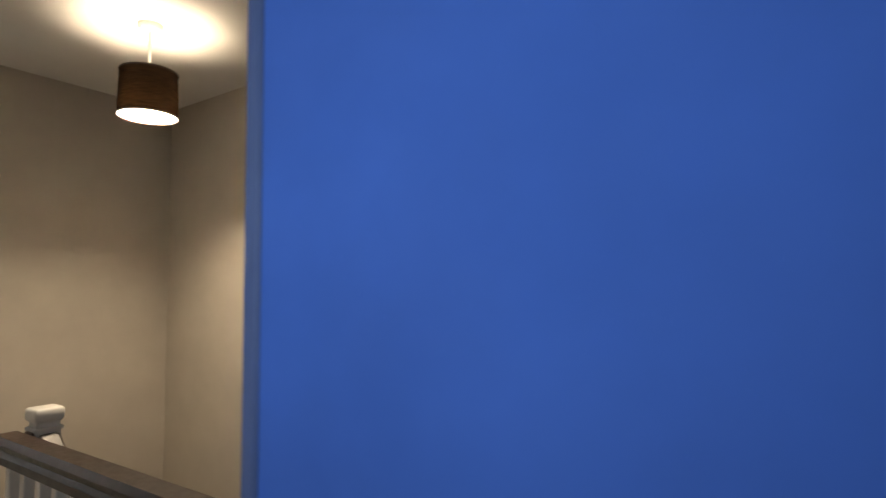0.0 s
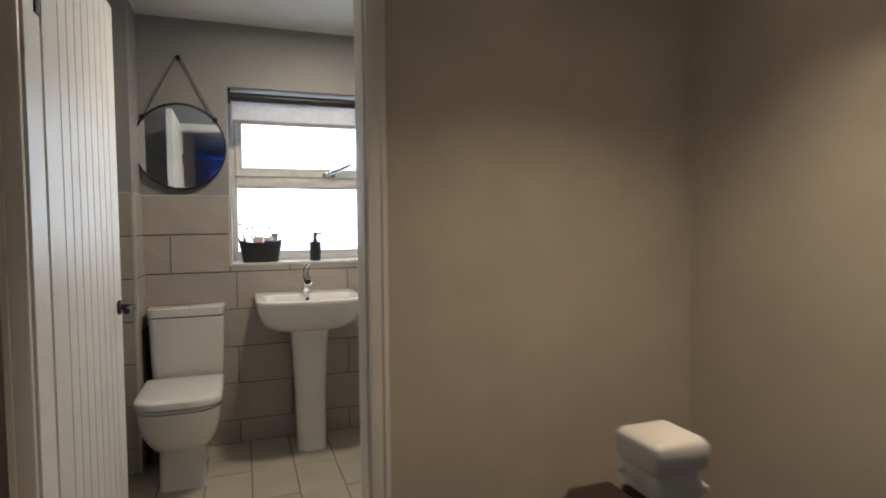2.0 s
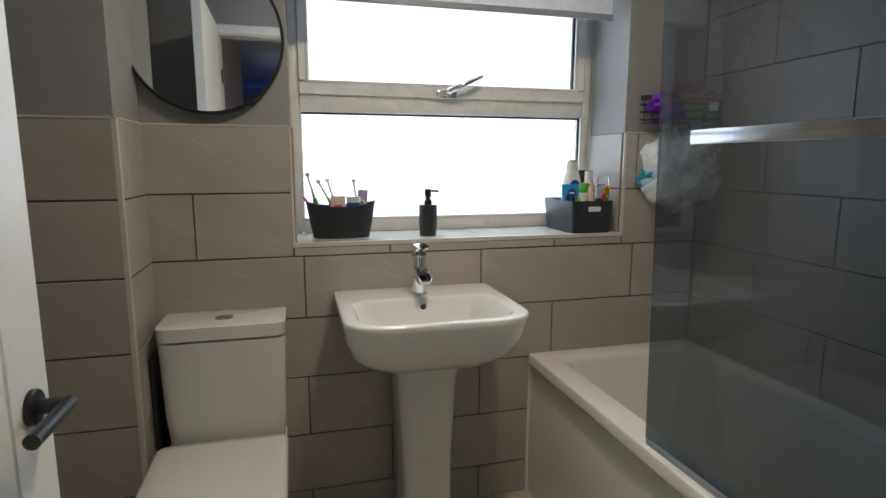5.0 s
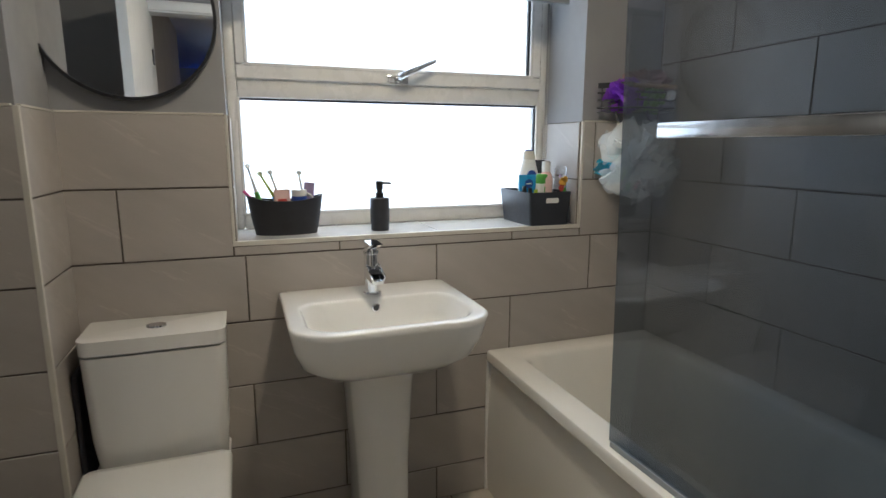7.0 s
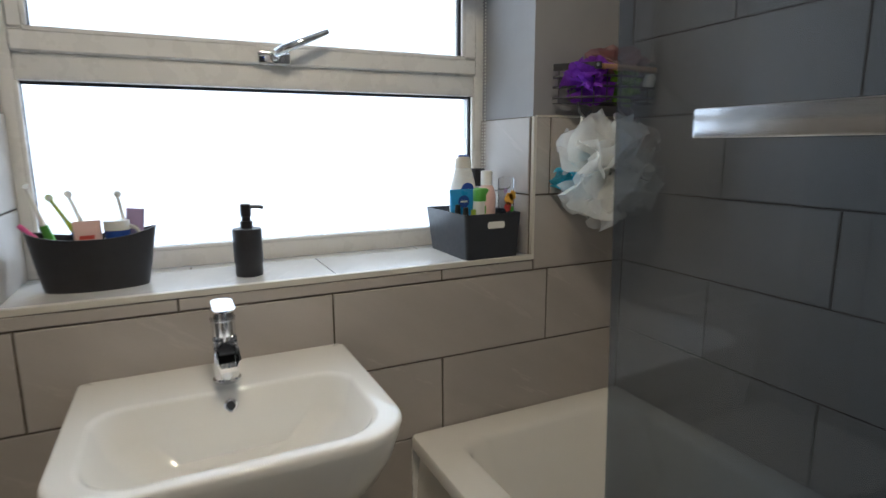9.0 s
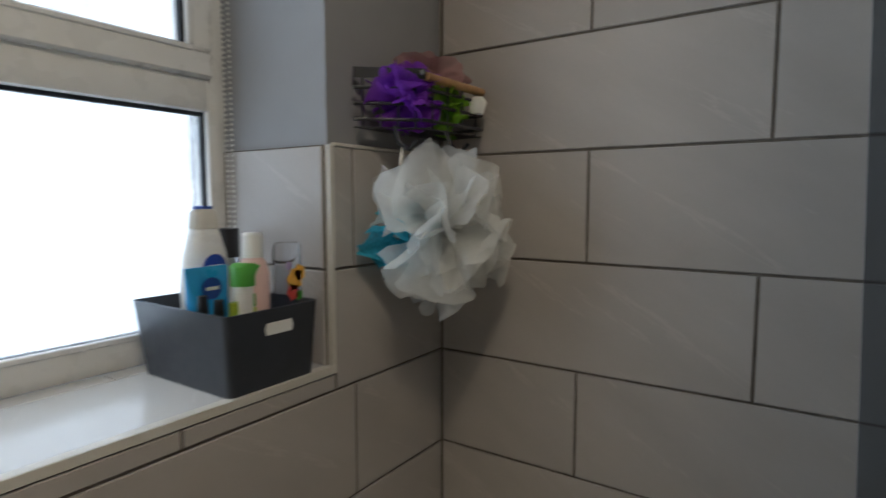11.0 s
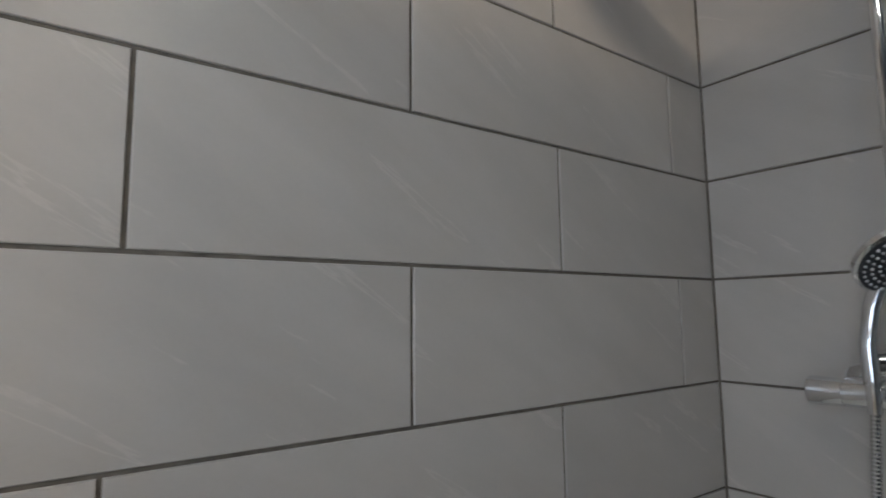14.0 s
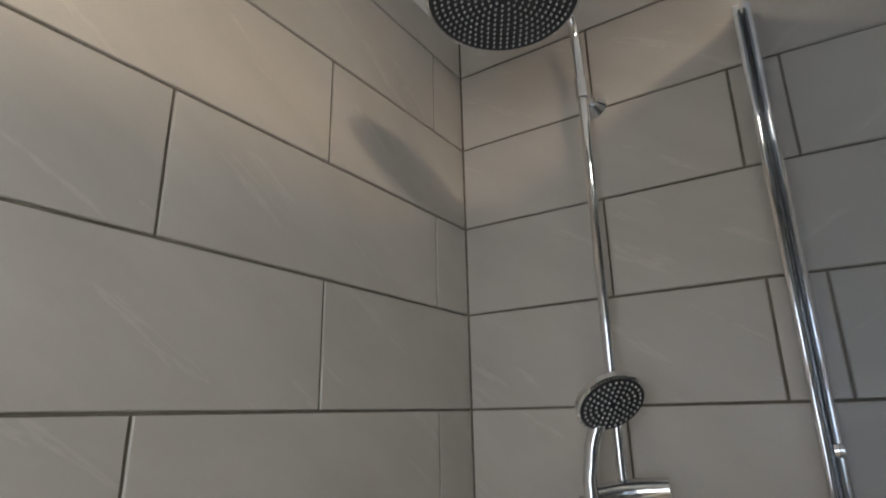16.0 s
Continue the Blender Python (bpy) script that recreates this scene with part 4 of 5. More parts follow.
def tub_loop(z, k, dip=0.0, inset=0.0):
    out = []
    for i in range(40):
        a = 2 * math.pi * i / 40
        y = math.cos(a)
        out.append((PX + (0.052 * k - inset) * math.sin(a), PY + (0.122 * k - inset) * y, z + dip * abs(y) ** 2.5))
    return out


part("tub", loft([tub_loop(SZ, 0.80), tub_loop(SZ + 0.04, 0.87), tub_loop(SZ + 0.105, 0.98, 0.016), tub_loop(SZ + 0.111, 1.0, 0.018), tub_loop(SZ + 0.111, 1.0, 0.018, 0.004), tub_loop(SZ + 0.04, 0.87, 0, 0.004), tub_loop(SZ + 0.006, 0.80, 0, 0.004)]), BLACK_PLASTIC, pot, "", 50)


def toothbrush(label, p0, p1, grip, top):
    ob = thing("toothbrush", label, "toothbrush", "toothbrushes in the tub")
    p0, p1 = Vector(p0), Vector(p1)
    mid = p0.lerp(p1, 0.60)
    part("handle", tube([p0, p0.lerp(p1, 0.3), mid], [0.010, 0.011, 0.008], 12), grip, ob, "", 50)
    part("stem", tube([mid, p0.lerp(p1, 0.75), p1], [0.0065, 0.004, 0.0035], 10), top, ob, "", 50)
    d = Vector((0.9, 0.2, 0)).normalized()
    part("brush_head", tube([p1 - d * 0.003, p1 + d * 0.009], 0.0075, 12), top, ob, "", 40)
    part("bristles", tube([p1 + d * 0.009, p1 + d * 0.016], 0.006, 10), NET_WHITE, ob)
    return ob


toothbrush("electric toothbrush with a green grip and white head", (-0.14, -1.43, SZ + 0.012), (-0.15, -1.487, 1.225), GREEN, WHITE_PLASTIC)
toothbrush("electric toothbrush with a blue grip and yellow head", (-0.12, -1.35, SZ + 0.012), (-0.15, -1.450, 1.200), SKY_BLUE, LIME)
toothbrush("electric toothbrush with a white head", (-0.16, -1.36, SZ + 0.012), (-0.165, -1.418, 1.205), STEEL_GREY, WHITE_PLASTIC)
toothbrush("electric toothbrush with a grey grip", (-0.15, -1.30, SZ + 0.012), (-0.16, -1.326, 1.202), STEEL_GREY, WHITE_PLASTIC)
tb = thing("toothbrush", "pink manual toothbrush leaning out of the tub", "toothbrush", "toothbrushes in the tub")
part("handle", tube([(-0.13, -1.42, SZ + 0.02), (-0.125, -1.475, 1.115), (-0.125, -1.503, 1.148)], [0.005, 0.006, 0.005], 10), PINK, tb, "", 50)


def toothpaste(label, y, x, w, h, lean, colours):
    ob = thing("toothpaste_tube", label, "toothpaste", at=pose(x, y, SZ + 0.045, lean, 0, 8))
    part("tube", loft([rrect(-0.016, 0.016, -w / 2 + 0.004, w / 2 - 0.004, 0.0, 0.014), rrect(-0.012, 0.012, -w / 2, w / 2, h * 0.5, 0.008), rrect(-0.002, 0.002, -w / 2, w / 2, h, 0.0018)]), colours[0], ob, "", 50)
    part("stripe", box((0.0145, -w / 2 + 0.006, h * 0.30), (0.0155, w / 2 - 0.006, h * 0.52)), colours[1], ob)
    part("print_bar", box((0.0115, -w / 2 + 0.010, h * 0.62), (0.0125, w / 2 - 0.014, h * 0.70)), colours[2], ob)
    return ob


toothpaste("pink and white toothpaste tube standing in the tub", -1.385, -0.124, 0.052, 0.100, 0, (PALE_PINK, WHITE_PLASTIC, RED))
toothpaste("silver and pink toothpaste tube in the tub", -1.305, -0.150, 0.036, 0.120, -6, (LILAC, PALE_PINK, STEEL_GREY))
cup = thing("floss_tub", "blue and white floss tub with a handle", "floss tub")
part("body", loft([circle(-0.130, -1.330, SZ + 0.05, 0.023, n=24), circle(-0.130, -1.330, SZ + 0.122, 0.025, n=24)]), NAVY, cup, "", 40)
part("lid", loft([circle(-0.130, -1.330, SZ + 0.122, 0.0255, n=24), circle(-0.130, -1.330, SZ + 0.142, 0.0255, n=24)]), WHITE_PLASTIC, cup, "", 40)
part("print_bar", loft([circle(-0.130, -1.330, SZ + 0.098, 0.0252, n=24), circle(-0.130, -1.330, SZ + 0.106, 0.0256, n=24)], caps=(False, False)), WHITE_PLASTIC, cup, "", 40)
part("handle", tube(arc((-0.125, -1.306, SZ + 0.130), (-0.12, -1.272, SZ + 0.12), (-0.125, -1.306, SZ + 0.08), 10), 0.004, 8), WHITE_PLASTIC, cup, "", 50)

soap = thing("soap_dispenser", "matt black soap dispenser with a pump", "soap dispenser")
SX, SYY = -0.095, -1.066
part("bottle", turned([(0.030, SZ), (0.031, SZ + 0.003), (0.031, SZ + 0.028), (0.033, SZ + 0.031), (0.033, SZ + 0.108), (0.031, SZ + 0.111), (0.014, SZ + 0.112)], Matrix.Translation((SX, SYY, 0)), 30), BLACK_PLASTIC, soap, "", 40)
pump = part("pump", turned([(0.014, SZ + 0.112), (0.014, SZ + 0.128), (0.010, SZ + 0.129), (0.009, SZ + 0.138), (0.012, SZ + 0.139), (0.012, SZ + 0.166), (0.010, SZ + 0.168)], Matrix.Translation((SX, SYY, 0)), 24), BLACK_METAL, soap, "", 40)
part("nozzle", tube([(SX, SYY, SZ + 0.161), (SX + 0.008, SYY + 0.030, SZ + 0.161), (SX + 0.009, SYY + 0.038, SZ + 0.158)], 0.0042, 10), BLACK_METAL, pump, "", 50)

bin_ = thing("storage_box", "dark slate plastic box full of toiletries", "storage box")
qx0, qx1, qy0, qy1, qh = -0.232, 0.016, -0.548, -0.376, 0.122


def bin_loop(z, k):
    return rrect(qx0 - k, qx1 + k, qy0 - k, qy1 + k * 0.3, SZ + z, 0.010, 5)


shell = loft([bin_loop(0, -0.012), bin_loop(qh, 0.0), bin_loop(qh, -0.003), bin_loop(0.004, -0.015)])
part("box", shell, SLATE_PLASTIC, bin_, "", 40)
part("grip_slot", loft([[(qx1 + x - 0.0015, y + dy, SZ + 0.092 + dz) for dy, dz in ((-0.026, 0.0), (-0.023, 0.009), (0.023, 0.009), (0.026, 0.0), (0.023, -0.009), (-0.023, -0.009))] for x, y in ((-0.003, -0.455), (0.0012, -0.455))]), WHITE_PLASTIC, bin_, "cut-out grip showing the pale contents")


def label_disc(parent, x, y, z, r, tilt, material, bar=True):
    m = pose(x, y, z, 90, 0, tilt)
    d = part("logo_disc", turned([(r, 0), (r, 0.0008)], m, 28), material, parent)
    if bar:
        part("logo_bar", box((-r * 0.62, -r * 0.14, 0.0008), (r * 0.62, r * 0.16, 0.0016)), WHITE_PLASTIC, d).matrix_local = m
    return d


lotion = bottle("lotion_bottle", "tall cream lotion bottle with a blue-topped cap", [rrect(-0.183, -0.137, -0.535, -0.461, SZ + 0.06, 0.02), rrect(-0.186, -0.134, -0.539, -0.457, SZ + 0.14, 0.024), rrect(-0.184, -0.136, -0.534, -0.462, SZ + 0.19, 0.024), rrect(-0.178, -0.142, -0.522, -0.474, SZ + 0.232, 0.017), rrect(-0.178, -0.142, -0.521, -0.475, SZ + 0.235, 0.017)], WHITE_PLASTIC)
lotion.location.y = 0.028
part("cap", loft([rrect(-0.179, -0.141, -0.522, -0.474, SZ + 0.236, 0.018), rrect(-0.177, -0.143, -0.520, -0.476, SZ + 0.262, 0.017), rrect(-0.172, -0.148, -0.512, -0.484, SZ + 0.268, 0.011)]), TRIM, lotion, "", 45)
part("cap_top", loft([circle(-0.16, -0.498, SZ + 0.267, 0.013, 0.016), circle(-0.16, -0.498, SZ + 0.272, 0.012, 0.015)]), NAVY, lotion, "", 40)
label_disc(lotion, -0.1335, -0.498, SZ + 0.175, 0.0205, 90, NAVY)
part("print_bar", box((-0.1345, -0.520, SZ + 0.138), (-0.1335, -0.476, SZ + 0.141)), STEEL_GREY, lotion)
tube_b = bottle("cream_tube", "bright blue cream tube standing on its cap", [rrect(-0.125, -0.095, -0.508, -0.448, SZ + 0.03, 0.014), rrect(-0.122, -0.098, -0.512, -0.446, SZ + 0.10, 0.011), rrect(-0.112, -0.108, -0.516, -0.442, SZ + 0.152, 0.002), rrect(-0.112, -0.108, -0.516, -0.442, SZ + 0.158, 0.002)], SKY_BLUE, "tube")
tube_b.location.y = 0.022
tube_b.location.z = 0.022
label_disc(tube_b, -0.099, -0.478, SZ + 0.125, 0.017, 90, NAVY)
for lab, x, y, h, r, mat in (("small black nail varnish bottle with a black cap", -0.085, -0.462, 0.105, 0.013, BLACK_PLASTIC), ("small bronze nail varnish bottle with a dark cap", -0.068, -0.447, 0.098, 0.012, BAMBOO)):
    nb = thing("nail_varnish", lab, "bottle", "nail varnish in the box")
    part("body", turned([(r, SZ + 0.03), (r, SZ + h), (r * 0.5, SZ + h + 0.006)], Matrix.Translation((x, y, 0)), 20), mat, nb, "", 40)
    part("cap", turned([(0.0075, SZ + h + 0.006), (0.0085, SZ + h + 0.010), (0.007, SZ + h + 0.036)], Matrix.Translation((x, y, 0)), 16), BLACK_METAL, nb, "", 40)
yel = bottle("yellow_pack", "thin yellow pack between the bottles", [rrect(-0.082, -0.072, -0.440, -0.428, SZ + 0.03, 0.002), rrect(-0.082, -0.072, -0.440, -0.428, SZ + 0.128, 0.002)], LIME, "pack")
dark = bottle("black_cap_bottle", "clear bottle with a tall black cap", [circle(-0.175, -0.440, SZ + 0.02, 0.023), circle(-0.175, -0.440, SZ + 0.175, 0.023), circle(-0.175, -0.440, SZ + 0.182, 0.018)], CLEAR)
part("cap", loft([circle(-0.175, -0.440, SZ + 0.182, 0.024), circle(-0.175, -0.440, SZ + 0.232, 0.024)]), BLACK_PLASTIC, dark, "", 40)
pw = bottle("pump_bottle", "white bottle with a flip cap", [circle(-0.125, -0.425, SZ + 0.02, 0.024), circle(-0.125, -0.425, SZ + 0.165, 0.025), circle(-0.125, -0.425, SZ + 0.185, 0.020), circle(-0.125, -0.425, SZ + 0.192, 0.013)], PALE_PINK)
part("cap", loft([circle(-0.125, -0.425, SZ + 0.192, 0.016), circle(-0.125, -0.425, SZ + 0.228, 0.016), circle(-0.125, -0.425, SZ + 0.231, 0.013)]), WHITE_PLASTIC, pw, "", 40)
gr = bottle("green_cap_bottle", "white bottle with a broad green cap and lime print", [rrect(-0.1010, -0.0710, -0.428, -0.382, SZ + 0.02, 0.012), rrect(-0.1030, -0.0690, -0.432, -0.378, SZ + 0.11, 0.014), rrect(-0.1020, -0.0700, -0.430, -0.380, SZ + 0.150, 0.014)], WHITE_PLASTIC)
part("cap", loft([rrect(-0.1040, -0.0680, -0.431, -0.379, SZ + 0.150, 0.015), rrect(-0.1040, -0.0680, -0.431, -0.379, SZ + 0.180, 0.015), rrect(-0.1000, -0.0720, -0.426, -0.384, SZ + 0.185, 0.013)]), GREEN, gr, "", 45)
part("print_patch", box((-0.0695, -0.408, SZ + 0.118), (-0.0680, -0.379, SZ + 0.138), 0.0005, 1), GREEN, gr)
part("print_patch", box((-0.0695, -0.408, SZ + 0.100), (-0.0678, -0.379, SZ + 0.117), 0.0005, 1), LIME, gr)
cb = bottle("clear_spray_bottle", "clear bottle with an orange and red flower print", [circle(-0.095, -0.372 + 0.0, SZ + 0.02, 0.022), circle(-0.095, -0.372, SZ + 0.205, 0.022), circle(-0.095, -0.372, SZ + 0.213, 0.018)], CLEAR)
for dy, dz, r, mat in ((-0.004, 0.155, 0.013, ORANGE), (0.006, 0.165, 0.010, ORANGE), (-0.008, 0.135, 0.010, RED), (0.004, 0.128, 0.006, GREEN), (-0.016, 0.178, 0.005, LILAC)):
    part("print_patch", loft([[(-0.0725 + e, -0.372 + dy + r * math.cos(q * math.pi / 5) * (1 + 0.25 * (q % 2)), SZ + dz + r * 1.2 * math.sin(q * math.pi / 5) * (1 + 0.25 * (q % 2))) for q in range(10)] for e in (0, 0.0008)]), mat, cb)
in_box = {"lotion_bottle": (0.010, 0.003), "cream_tube": (0.012, -0.042), "nail_varnish": (0.016, -0.064), "yellow_pack": (0.03, -0.056), "black_cap_bottle": (-0.010, 0.035), "pump_bottle": (0.066, -0.018), "green_cap_bottle": (0.030, -0.052), "clear_spray_bottle": (0.058, -0.022)}
for ob in bpy.data.objects:
    kind = ob.name.split(".")[0]
    if not ob.parent and kind in in_box:
        ob.location += Vector((*in_box[kind], 0))

# ---- corner wire basket and bath puffs ----
wb = thing("wire_basket", "black wire shower basket with a bamboo front bar", "basket")
A, B, C = Vector((0.014, -0.285, 0)), Vector((0.105, -0.205, 0)), Vector((0.118, -0.030, 0))
for z in (1.425, 1.452, 1.478):
    part("wire", tube([A + Vector((0, 0, z)), B + Vector((0, 0, z)), C + Vector((0, 0, z)), Vector((0.014, -0.018, z))], 0.0032, 8), BLACK_METAL, wb)
for p, q in ((A, B), (B, C)):
    for i in range(4):
        w = p.lerp(q, (i + 0.5) / 4)
        part("wire", tube([w + Vector((0, 0, 1.50)), w + Vector((0, 0, 1.412)), Vector((0.014, w.y * 0.6 - 0.02, 1.412))], 0.0018, 6), BLACK_METAL, wb)
flat = bmesh.new()
loft([[p + Vector((0, 0, z)), p + Vector((0.003, 0.001, z)), q + Vector((0.003, 0.001, z)), q + Vector((0, 0, z))] for z in (1.494, 1.512) for p, q in ((A, B),)], bm=flat)
part("end_plate", flat, BLACK_METAL, wb, "flat black end plate")
part("screw", tube([B + Vector((0.002, -0.012, 1.503)), B + Vector((0.006, -0.014, 1.503))], 0.0045, 12), CHROME, wb, "", 40)
part("bamboo_bar", tube([B + Vector((0.0, 0.004, 1.500)), C + Vector((0, 0, 1.497))], 0.008, 12), BAMBOO, wb, "round bamboo bar", 50)
part("plate", loft([[tuple(A + Vector((0, 0, z))), tuple(B + Vector((0, 0, z))), tuple(C + Vector((0, 0, z))), (0.014, -0.018, z)] for z in (1.410, 1.412)]), BLACK_METAL, wb)
for y, x in ((-0.245, 0.07), (-0.145, 0.11)):
    hk = part("hook", tube([(x, y, 1.412), (x + 0.01, y, 1.385), (x + 0.028, y + 0.006, 1.372), (x + 0.042, y + 0.01, 1.388)], 0.004, 8), BLACK_METAL, wb, "black plastic hook", 50)


def puff(label, centre, size, material, sheets, seed, cord=None, squash=(1, 1, 1)):
    """A bath puff of crumpled, ruffled net ribbons."""
    rnd = random.Random(seed)
    ob = thing("bath_puff", label, "bath puff", "bath puffs by the basket")
    c = Vector(centre)
    for s in range(sheets):
        axis = Vector((rnd.gauss(0, 1), rnd.gauss(0, 1), rnd.gauss(0, 1))).normalized()
        u = axis.orthogonal().normalized()
        v = axis.cross(u)
        ph, fold, amp = rnd.uniform(0, 6.28), rnd.choice((3, 4, 5)), rnd.uniform(0.18, 0.38)
        turn0, span = rnd.uniform(0, 6.28), rnd.uniform(3.4, 5.6)
        bm = bmesh.new()
        grid = []
        for i in range(45):
            a = turn0 + span * i / 44
            row = []
            for j in range(8):
                q = j / 7
                rr = (0.18 + 0.82 * q ** 0.8) * (1 + 0.16 * math.sin(2 * a + ph) + 0.12 * math.sin(5 * a + 3 * ph))
                lift = amp * q * math.sin(fold * a + ph) + 0.10 * q * math.sin(9 * a + 2 * ph) + 0.22 * q * q * math.cos(2 * a + s)
                p = (u * math.cos(a) + v * math.sin(a)) * rr + axis * lift
                w = noise.noise_vector(p * 2.4 + Vector((s, seed, 0))) * 0.16 * q
                p = (p + w) * size
                p = c + Vector((p.x * squash[0], p.y * squash[1], p.z * squash[2]))
                p.x, p.y = max(p.x, 0.012), min(p.y, -0.012)
                row.append(bm.verts.new(p))
            grid.append(row)
        for r0, r1 in zip(grid, grid[1:]):
            for j in range(7):
                bm.faces.new((r0[j], r0[j + 1], r1[j + 1], r1[j]))
        part("ruffle", bm, material, ob, "", 80)
    if cord:
        part("cord", tube([c + Vector((0, 0, size * 0.5)), Vector(cord) - Vector((0, 0.004, 0.02)), Vector(cord), c + Vector((0.006, 0.01, size * 0.5))], 0.0028, 6), TRIM, ob, "pale hanging cord")
    return ob


puff("large white net bath puff hanging from a hook", (0.128, -0.180, 1.238), 0.117, NET_WHITE, 20, 5, (0.10, -0.235, 1.378), (0.85, 1.12, 1.05))
puff("bright blue net bath puff behind the white one", (0.075, -0.235, 1.225), 0.060, NET_BLUE, 6, 9, (0.085, -0.243, 1.376))
puff("dusky pink net bath puff in the corner", (0.065, -0.055, 1.320), 0.058, NET_PINK, 5, 12)
puff("bright purple net puff packed in the basket", (0.065, -0.205, 1.466), 0.063, NET_PURPLE, 11, 21, None, (0.75, 1.1, 0.85))
puff("dusky pink net puff on top of the basket", (0.055, -0.110, 1.520), 0.066, NET_PINK, 6, 25, None, (0.7, 1.3, 0.6))
gb = puff("lime green soft pouch lying in the basket", (0.085, -0.105, 1.458), 0.050, sheer("green_film", (0.26, 0.52, 0.05), 0.08), 7, 33, None, (0.7, 1.1, 0.9))
gb.name, gb["category"], gb["group"] = "soap_pouch", "pouch", ""
part("spout_cap", loft([circle(0.122, -0.058, 1.452, 0.014), circle(0.126, -0.056, 1.474, 0.016), circle(0.125, -0.056, 1.484, 0.010)]), WHITE_PLASTIC, gb, "white screw cap", 50)

# ---- tiles ----
TILES = {}


def tile_mesh(w, h, d=0.007, edge=0.0012, material=TILE):
    """One tile, face towards +z, lower left corner at the origin."""
    key = (round(w, 3), round(h, 3), material.name)
    if key not in TILES:
        e = edge
        v = [(0, 0, 0), (w, 0, 0), (w, h, 0), (0, h, 0), (0, 0, d - e), (w, 0, d - e), (w, h, d - e), (0, h, d - e), (e, e, d), (w - e, e, d), (w - e, h - e, d), (e, h - e, d)]
        f = [(8, 9, 10, 11)]
        for a, b in ((0, 4), (4, 8)):
            for i in range(4):
                j = (i + 1) % 4
                f.append((a + i, a + j, b + j, b + i))
        me = bpy.data.meshes.new("tile")
        me.from_pydata(v, [], f)
        me.materials.append(material)
        TILES[key] = me
    return TILES[key]


GAP = 0.005


def lay(parent, m, u0, u1, v0, v1, joints, skip=(), material=TILE, rows=None):
    """Tiles over u0..u1, v0..v1 of the plane m; joints(row) gives the upright joints; skip: openings."""
    rows = rows or [(ROW0 + k * ROW, ROW0 + (k + 1) * ROW, k) for k in range(-7, 6)]
    wall = part("grout", box((u0, v0, 0.0015), (u1, v1, 0.0055)) if not skip else boxes(*[((a, c, 0.0015), (b, d, 0.0055)) for a, b, c, d in skip]), GROUT, parent)
    wall.matrix_local = m
    areas = skip or ((u0, u1, v0, v1),)
    for lo, hi, k in rows:
        cuts = sorted(joints(k))
        for a, b in zip(cuts, cuts[1:]):
            for s0, s1, t0, t1 in areas:
                x0, x1 = max(a, s0), min(b, s1)
                y0, y1 = max(lo, t0), min(hi, t1)
                x0 += GAP / 2 if x0 == a or True else 0
                if x1 - x0 < 0.012 or y1 - y0 < 0.012:
                    continue
                ob = new("tile", tile_mesh(x1 - x0 - GAP / 2, y1 - y0 - GAP, material=material))
                ob.parent = parent
                ob.matrix_local = m @ Matrix.Translation((x0, y0 + GAP / 2, 0.002))


def series(base, pitch=LEN):
    return [base + pitch * i for i in range(-6, 7)]


# planes: u along the wall, v up, w into the room
west = Matrix(((0, 0, 1, 0), (1, 0, 0, 0), (0, 1, 0, 0), (0, 0, 0, 1)))
north = Matrix(((1, 0, 0, 0), (0, 0, -1, 0), (0, 1, 0, 0), (0, 0, 0, 1)))
east = Matrix(((0, 0, -1, END), (-1, 0, 0, 0), (0, 1, 0, 0), (0, 0, 0, 1)))
lay(wall_west, west, BOX_Y, 0, 0, ROW0, lambda k: series(-1.509, 0.613) if k % 2 else series(-0.612, 0.612),
    ((BOX_Y, -0.001, 0.0, ROW0 - 2 * ROW), (BOX_Y, Y0 - 0.004, ROW0 - 2 * ROW, ROW0), (Y0 - 0.004, Y1 + 0.004, ROW0 - 2 * ROW, Z0 - 0.012), (Y1 + 0.004, -0.001, ROW0 - 2 * ROW, ROW0)))
lay(wall_north, north, 0.0, END, 0.40, CEIL, lambda k: series(0.330 if k >= -1 else 0.315) if k % 2 else series(0.617 if k >= 0 else 0.608))
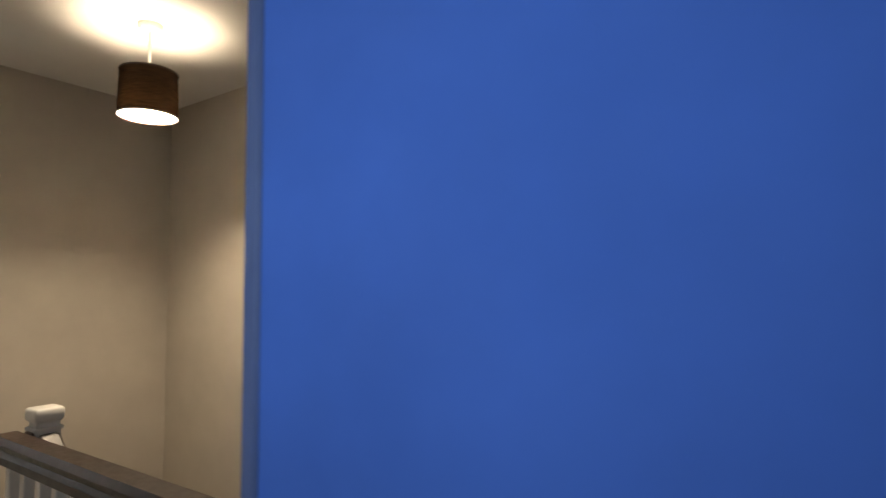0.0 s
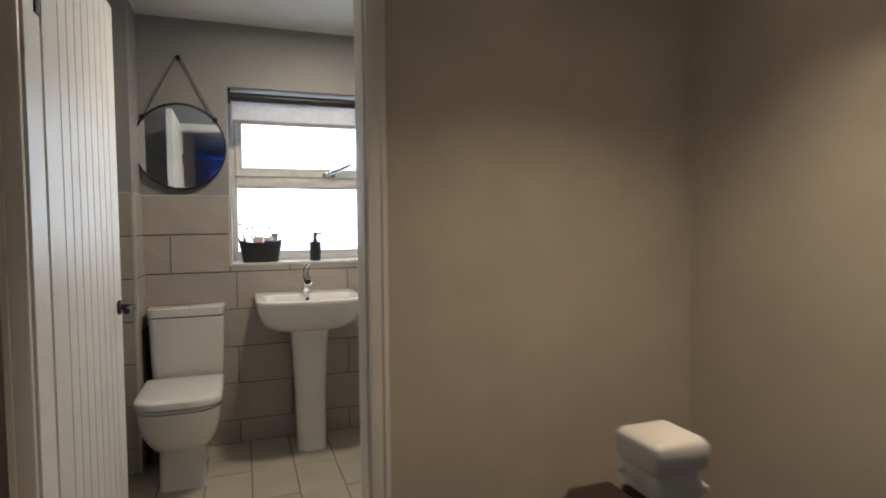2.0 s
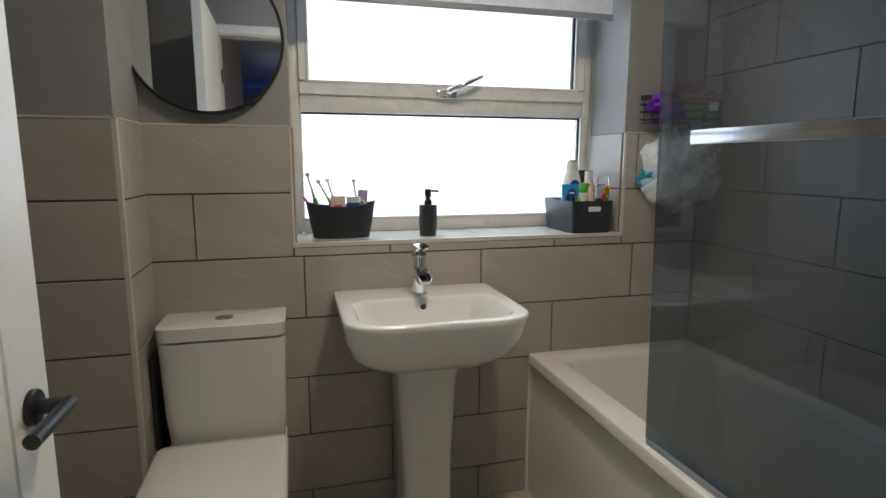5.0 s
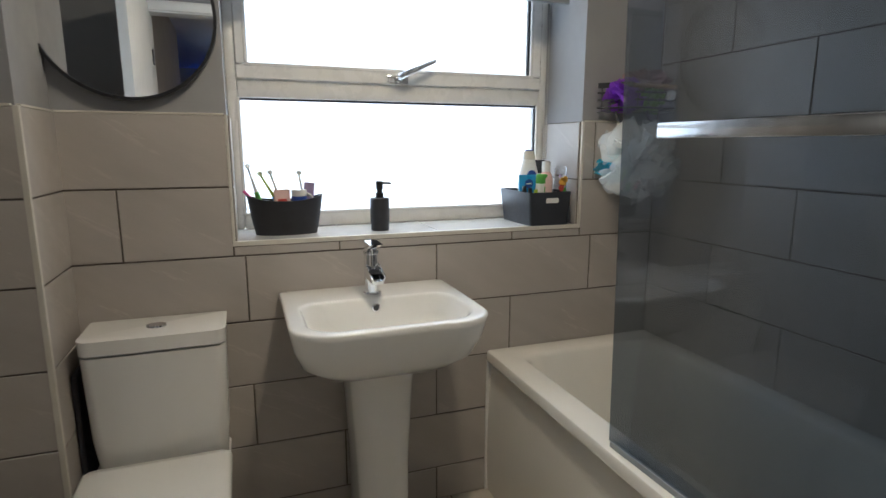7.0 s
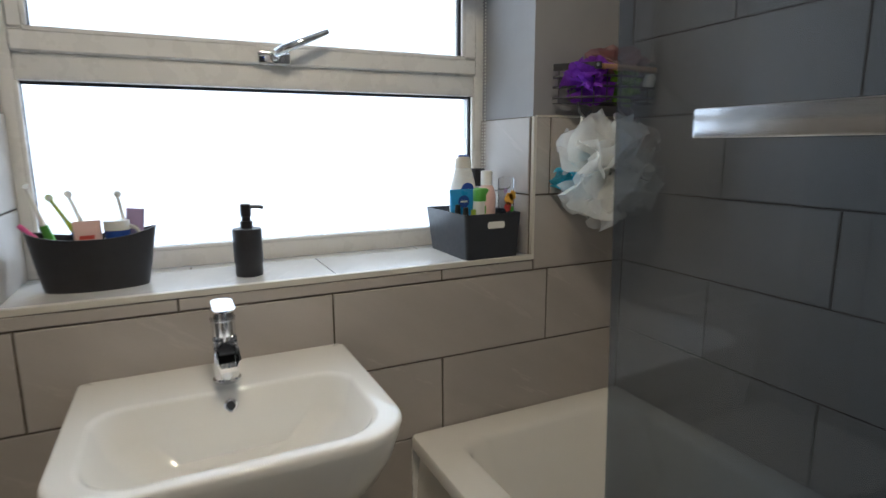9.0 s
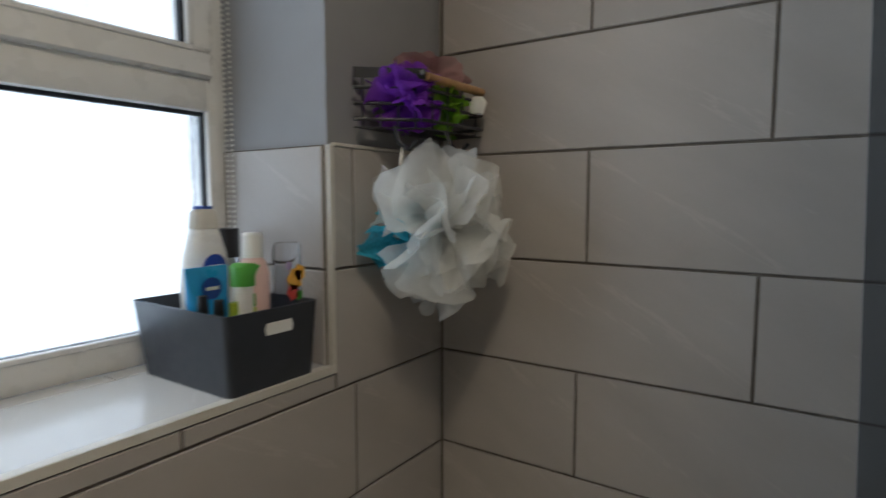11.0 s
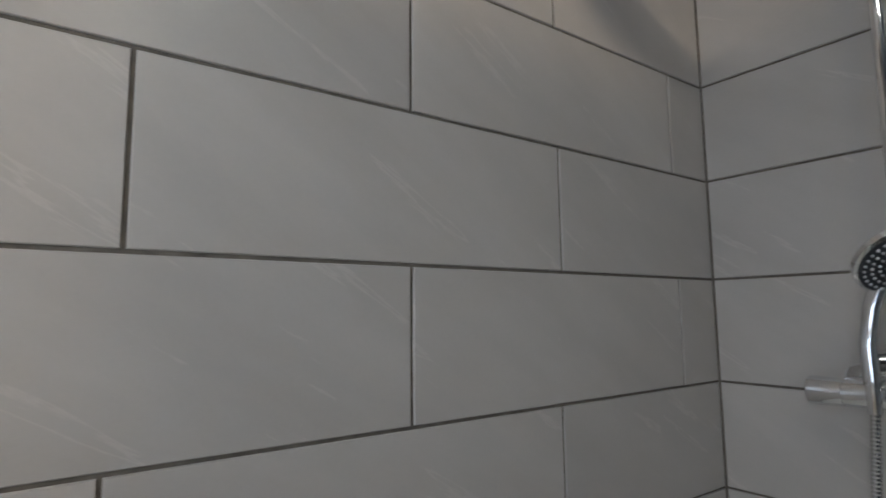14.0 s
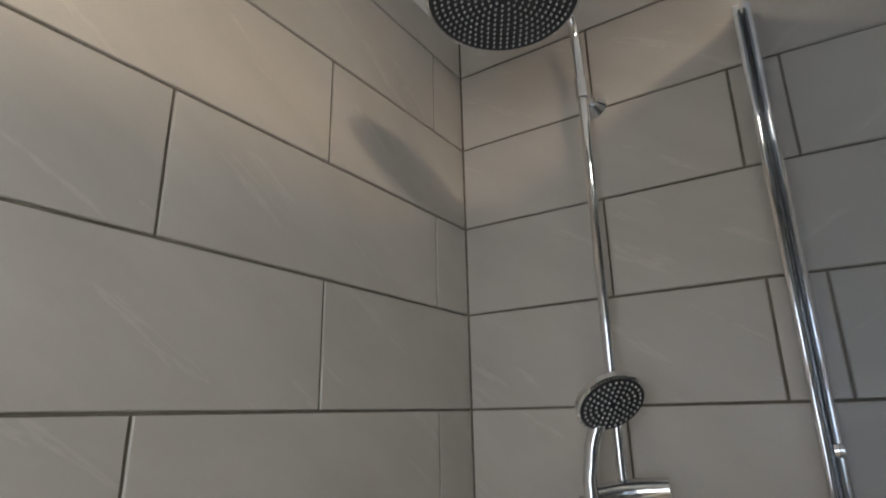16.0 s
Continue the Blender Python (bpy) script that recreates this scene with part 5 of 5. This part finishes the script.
lay(wall_door, east, 0.001, 1.12, 0.40, CEIL, lambda k: [-0.3, 0.345, 0.963, 1.6] if k % 2 else [0.0, 0.610, 1.228])
lay(wall_box, Matrix.Translation((BOX_X, 0, 0)) @ west, SOUTH, BOX_Y, 0, ROW0, lambda k: [-2.7, -2.0 - 0.31 * (k % 2), -1.0] if k % 2 else [-2.7, -1.0])
box_side = Matrix(((-1, 0, 0, 0), (0, 0, 1, BOX_Y), (0, 1, 0, 0), (0, 0, 0, 1)))
lay(wall_box, box_side, -BOX_X, -0.002, 0, ROW0, lambda k: [-1.0, 1.0])
reveal = Matrix(((1, 0, 0, 0), (0, 0, -1, Y1), (0, 1, 0, 0), (0, 0, 0, 1)))
lay(wall_west, reveal, FRAME_X, -0.002, Z0, ROW0, lambda k: [-1, 1])
reveal2 = Matrix(((-1, 0, 0, 0), (0, 0, 1, Y0), (0, 1, 0, 0), (0, 0, 0, 1)))
lay(wall_west, reveal2, 0.002, -FRAME_X, Z0, ROW0, lambda k: [-1, 1])
# floor: narrow tiles running away from the window in broken bond
ground = Matrix(((0, 1, 0, 0), (1, 0, 0, 0), (0, 0, 1, -0.0075), (0, 0, 0, 1)))
cols = [-2.49 + 0.2065 * i for i in range(13)]
for i, (a, b) in enumerate(zip(cols, cols[1:])):
    for j in range(-1, 3):
        x0, x1 = max(0.0, 0.415 + 0.612 * j - (0.30 if i % 2 else 0)), min(END + 0.1, 0.415 + 0.612 * (j + 1) - (0.30 if i % 2 else 0))
        a0, b0 = max(a, SOUTH), min(b, -0.66)
        if x1 - x0 > 0.02 and b0 - a0 > 0.02:
            ob = new("tile", tile_mesh(b0 - a0 - GAP, x1 - x0 - GAP, material=FLOOR_TILE))
            ob.parent = floor_bath
            ob.matrix_local = ground @ Matrix.Translation((a0 + GAP / 2, x0 + GAP / 2, 0))
# dark grout lines in the tiled corners
corner = structure("trim_corner_grout", boxes(((0.008, -0.0125, 0.55), (0.0125, -0.008, CEIL)), ((END - 0.0125, -0.0125, 0.55), (END - 0.008, -0.008, CEIL))), GROUT, "dark grout in the tiled wall corners")
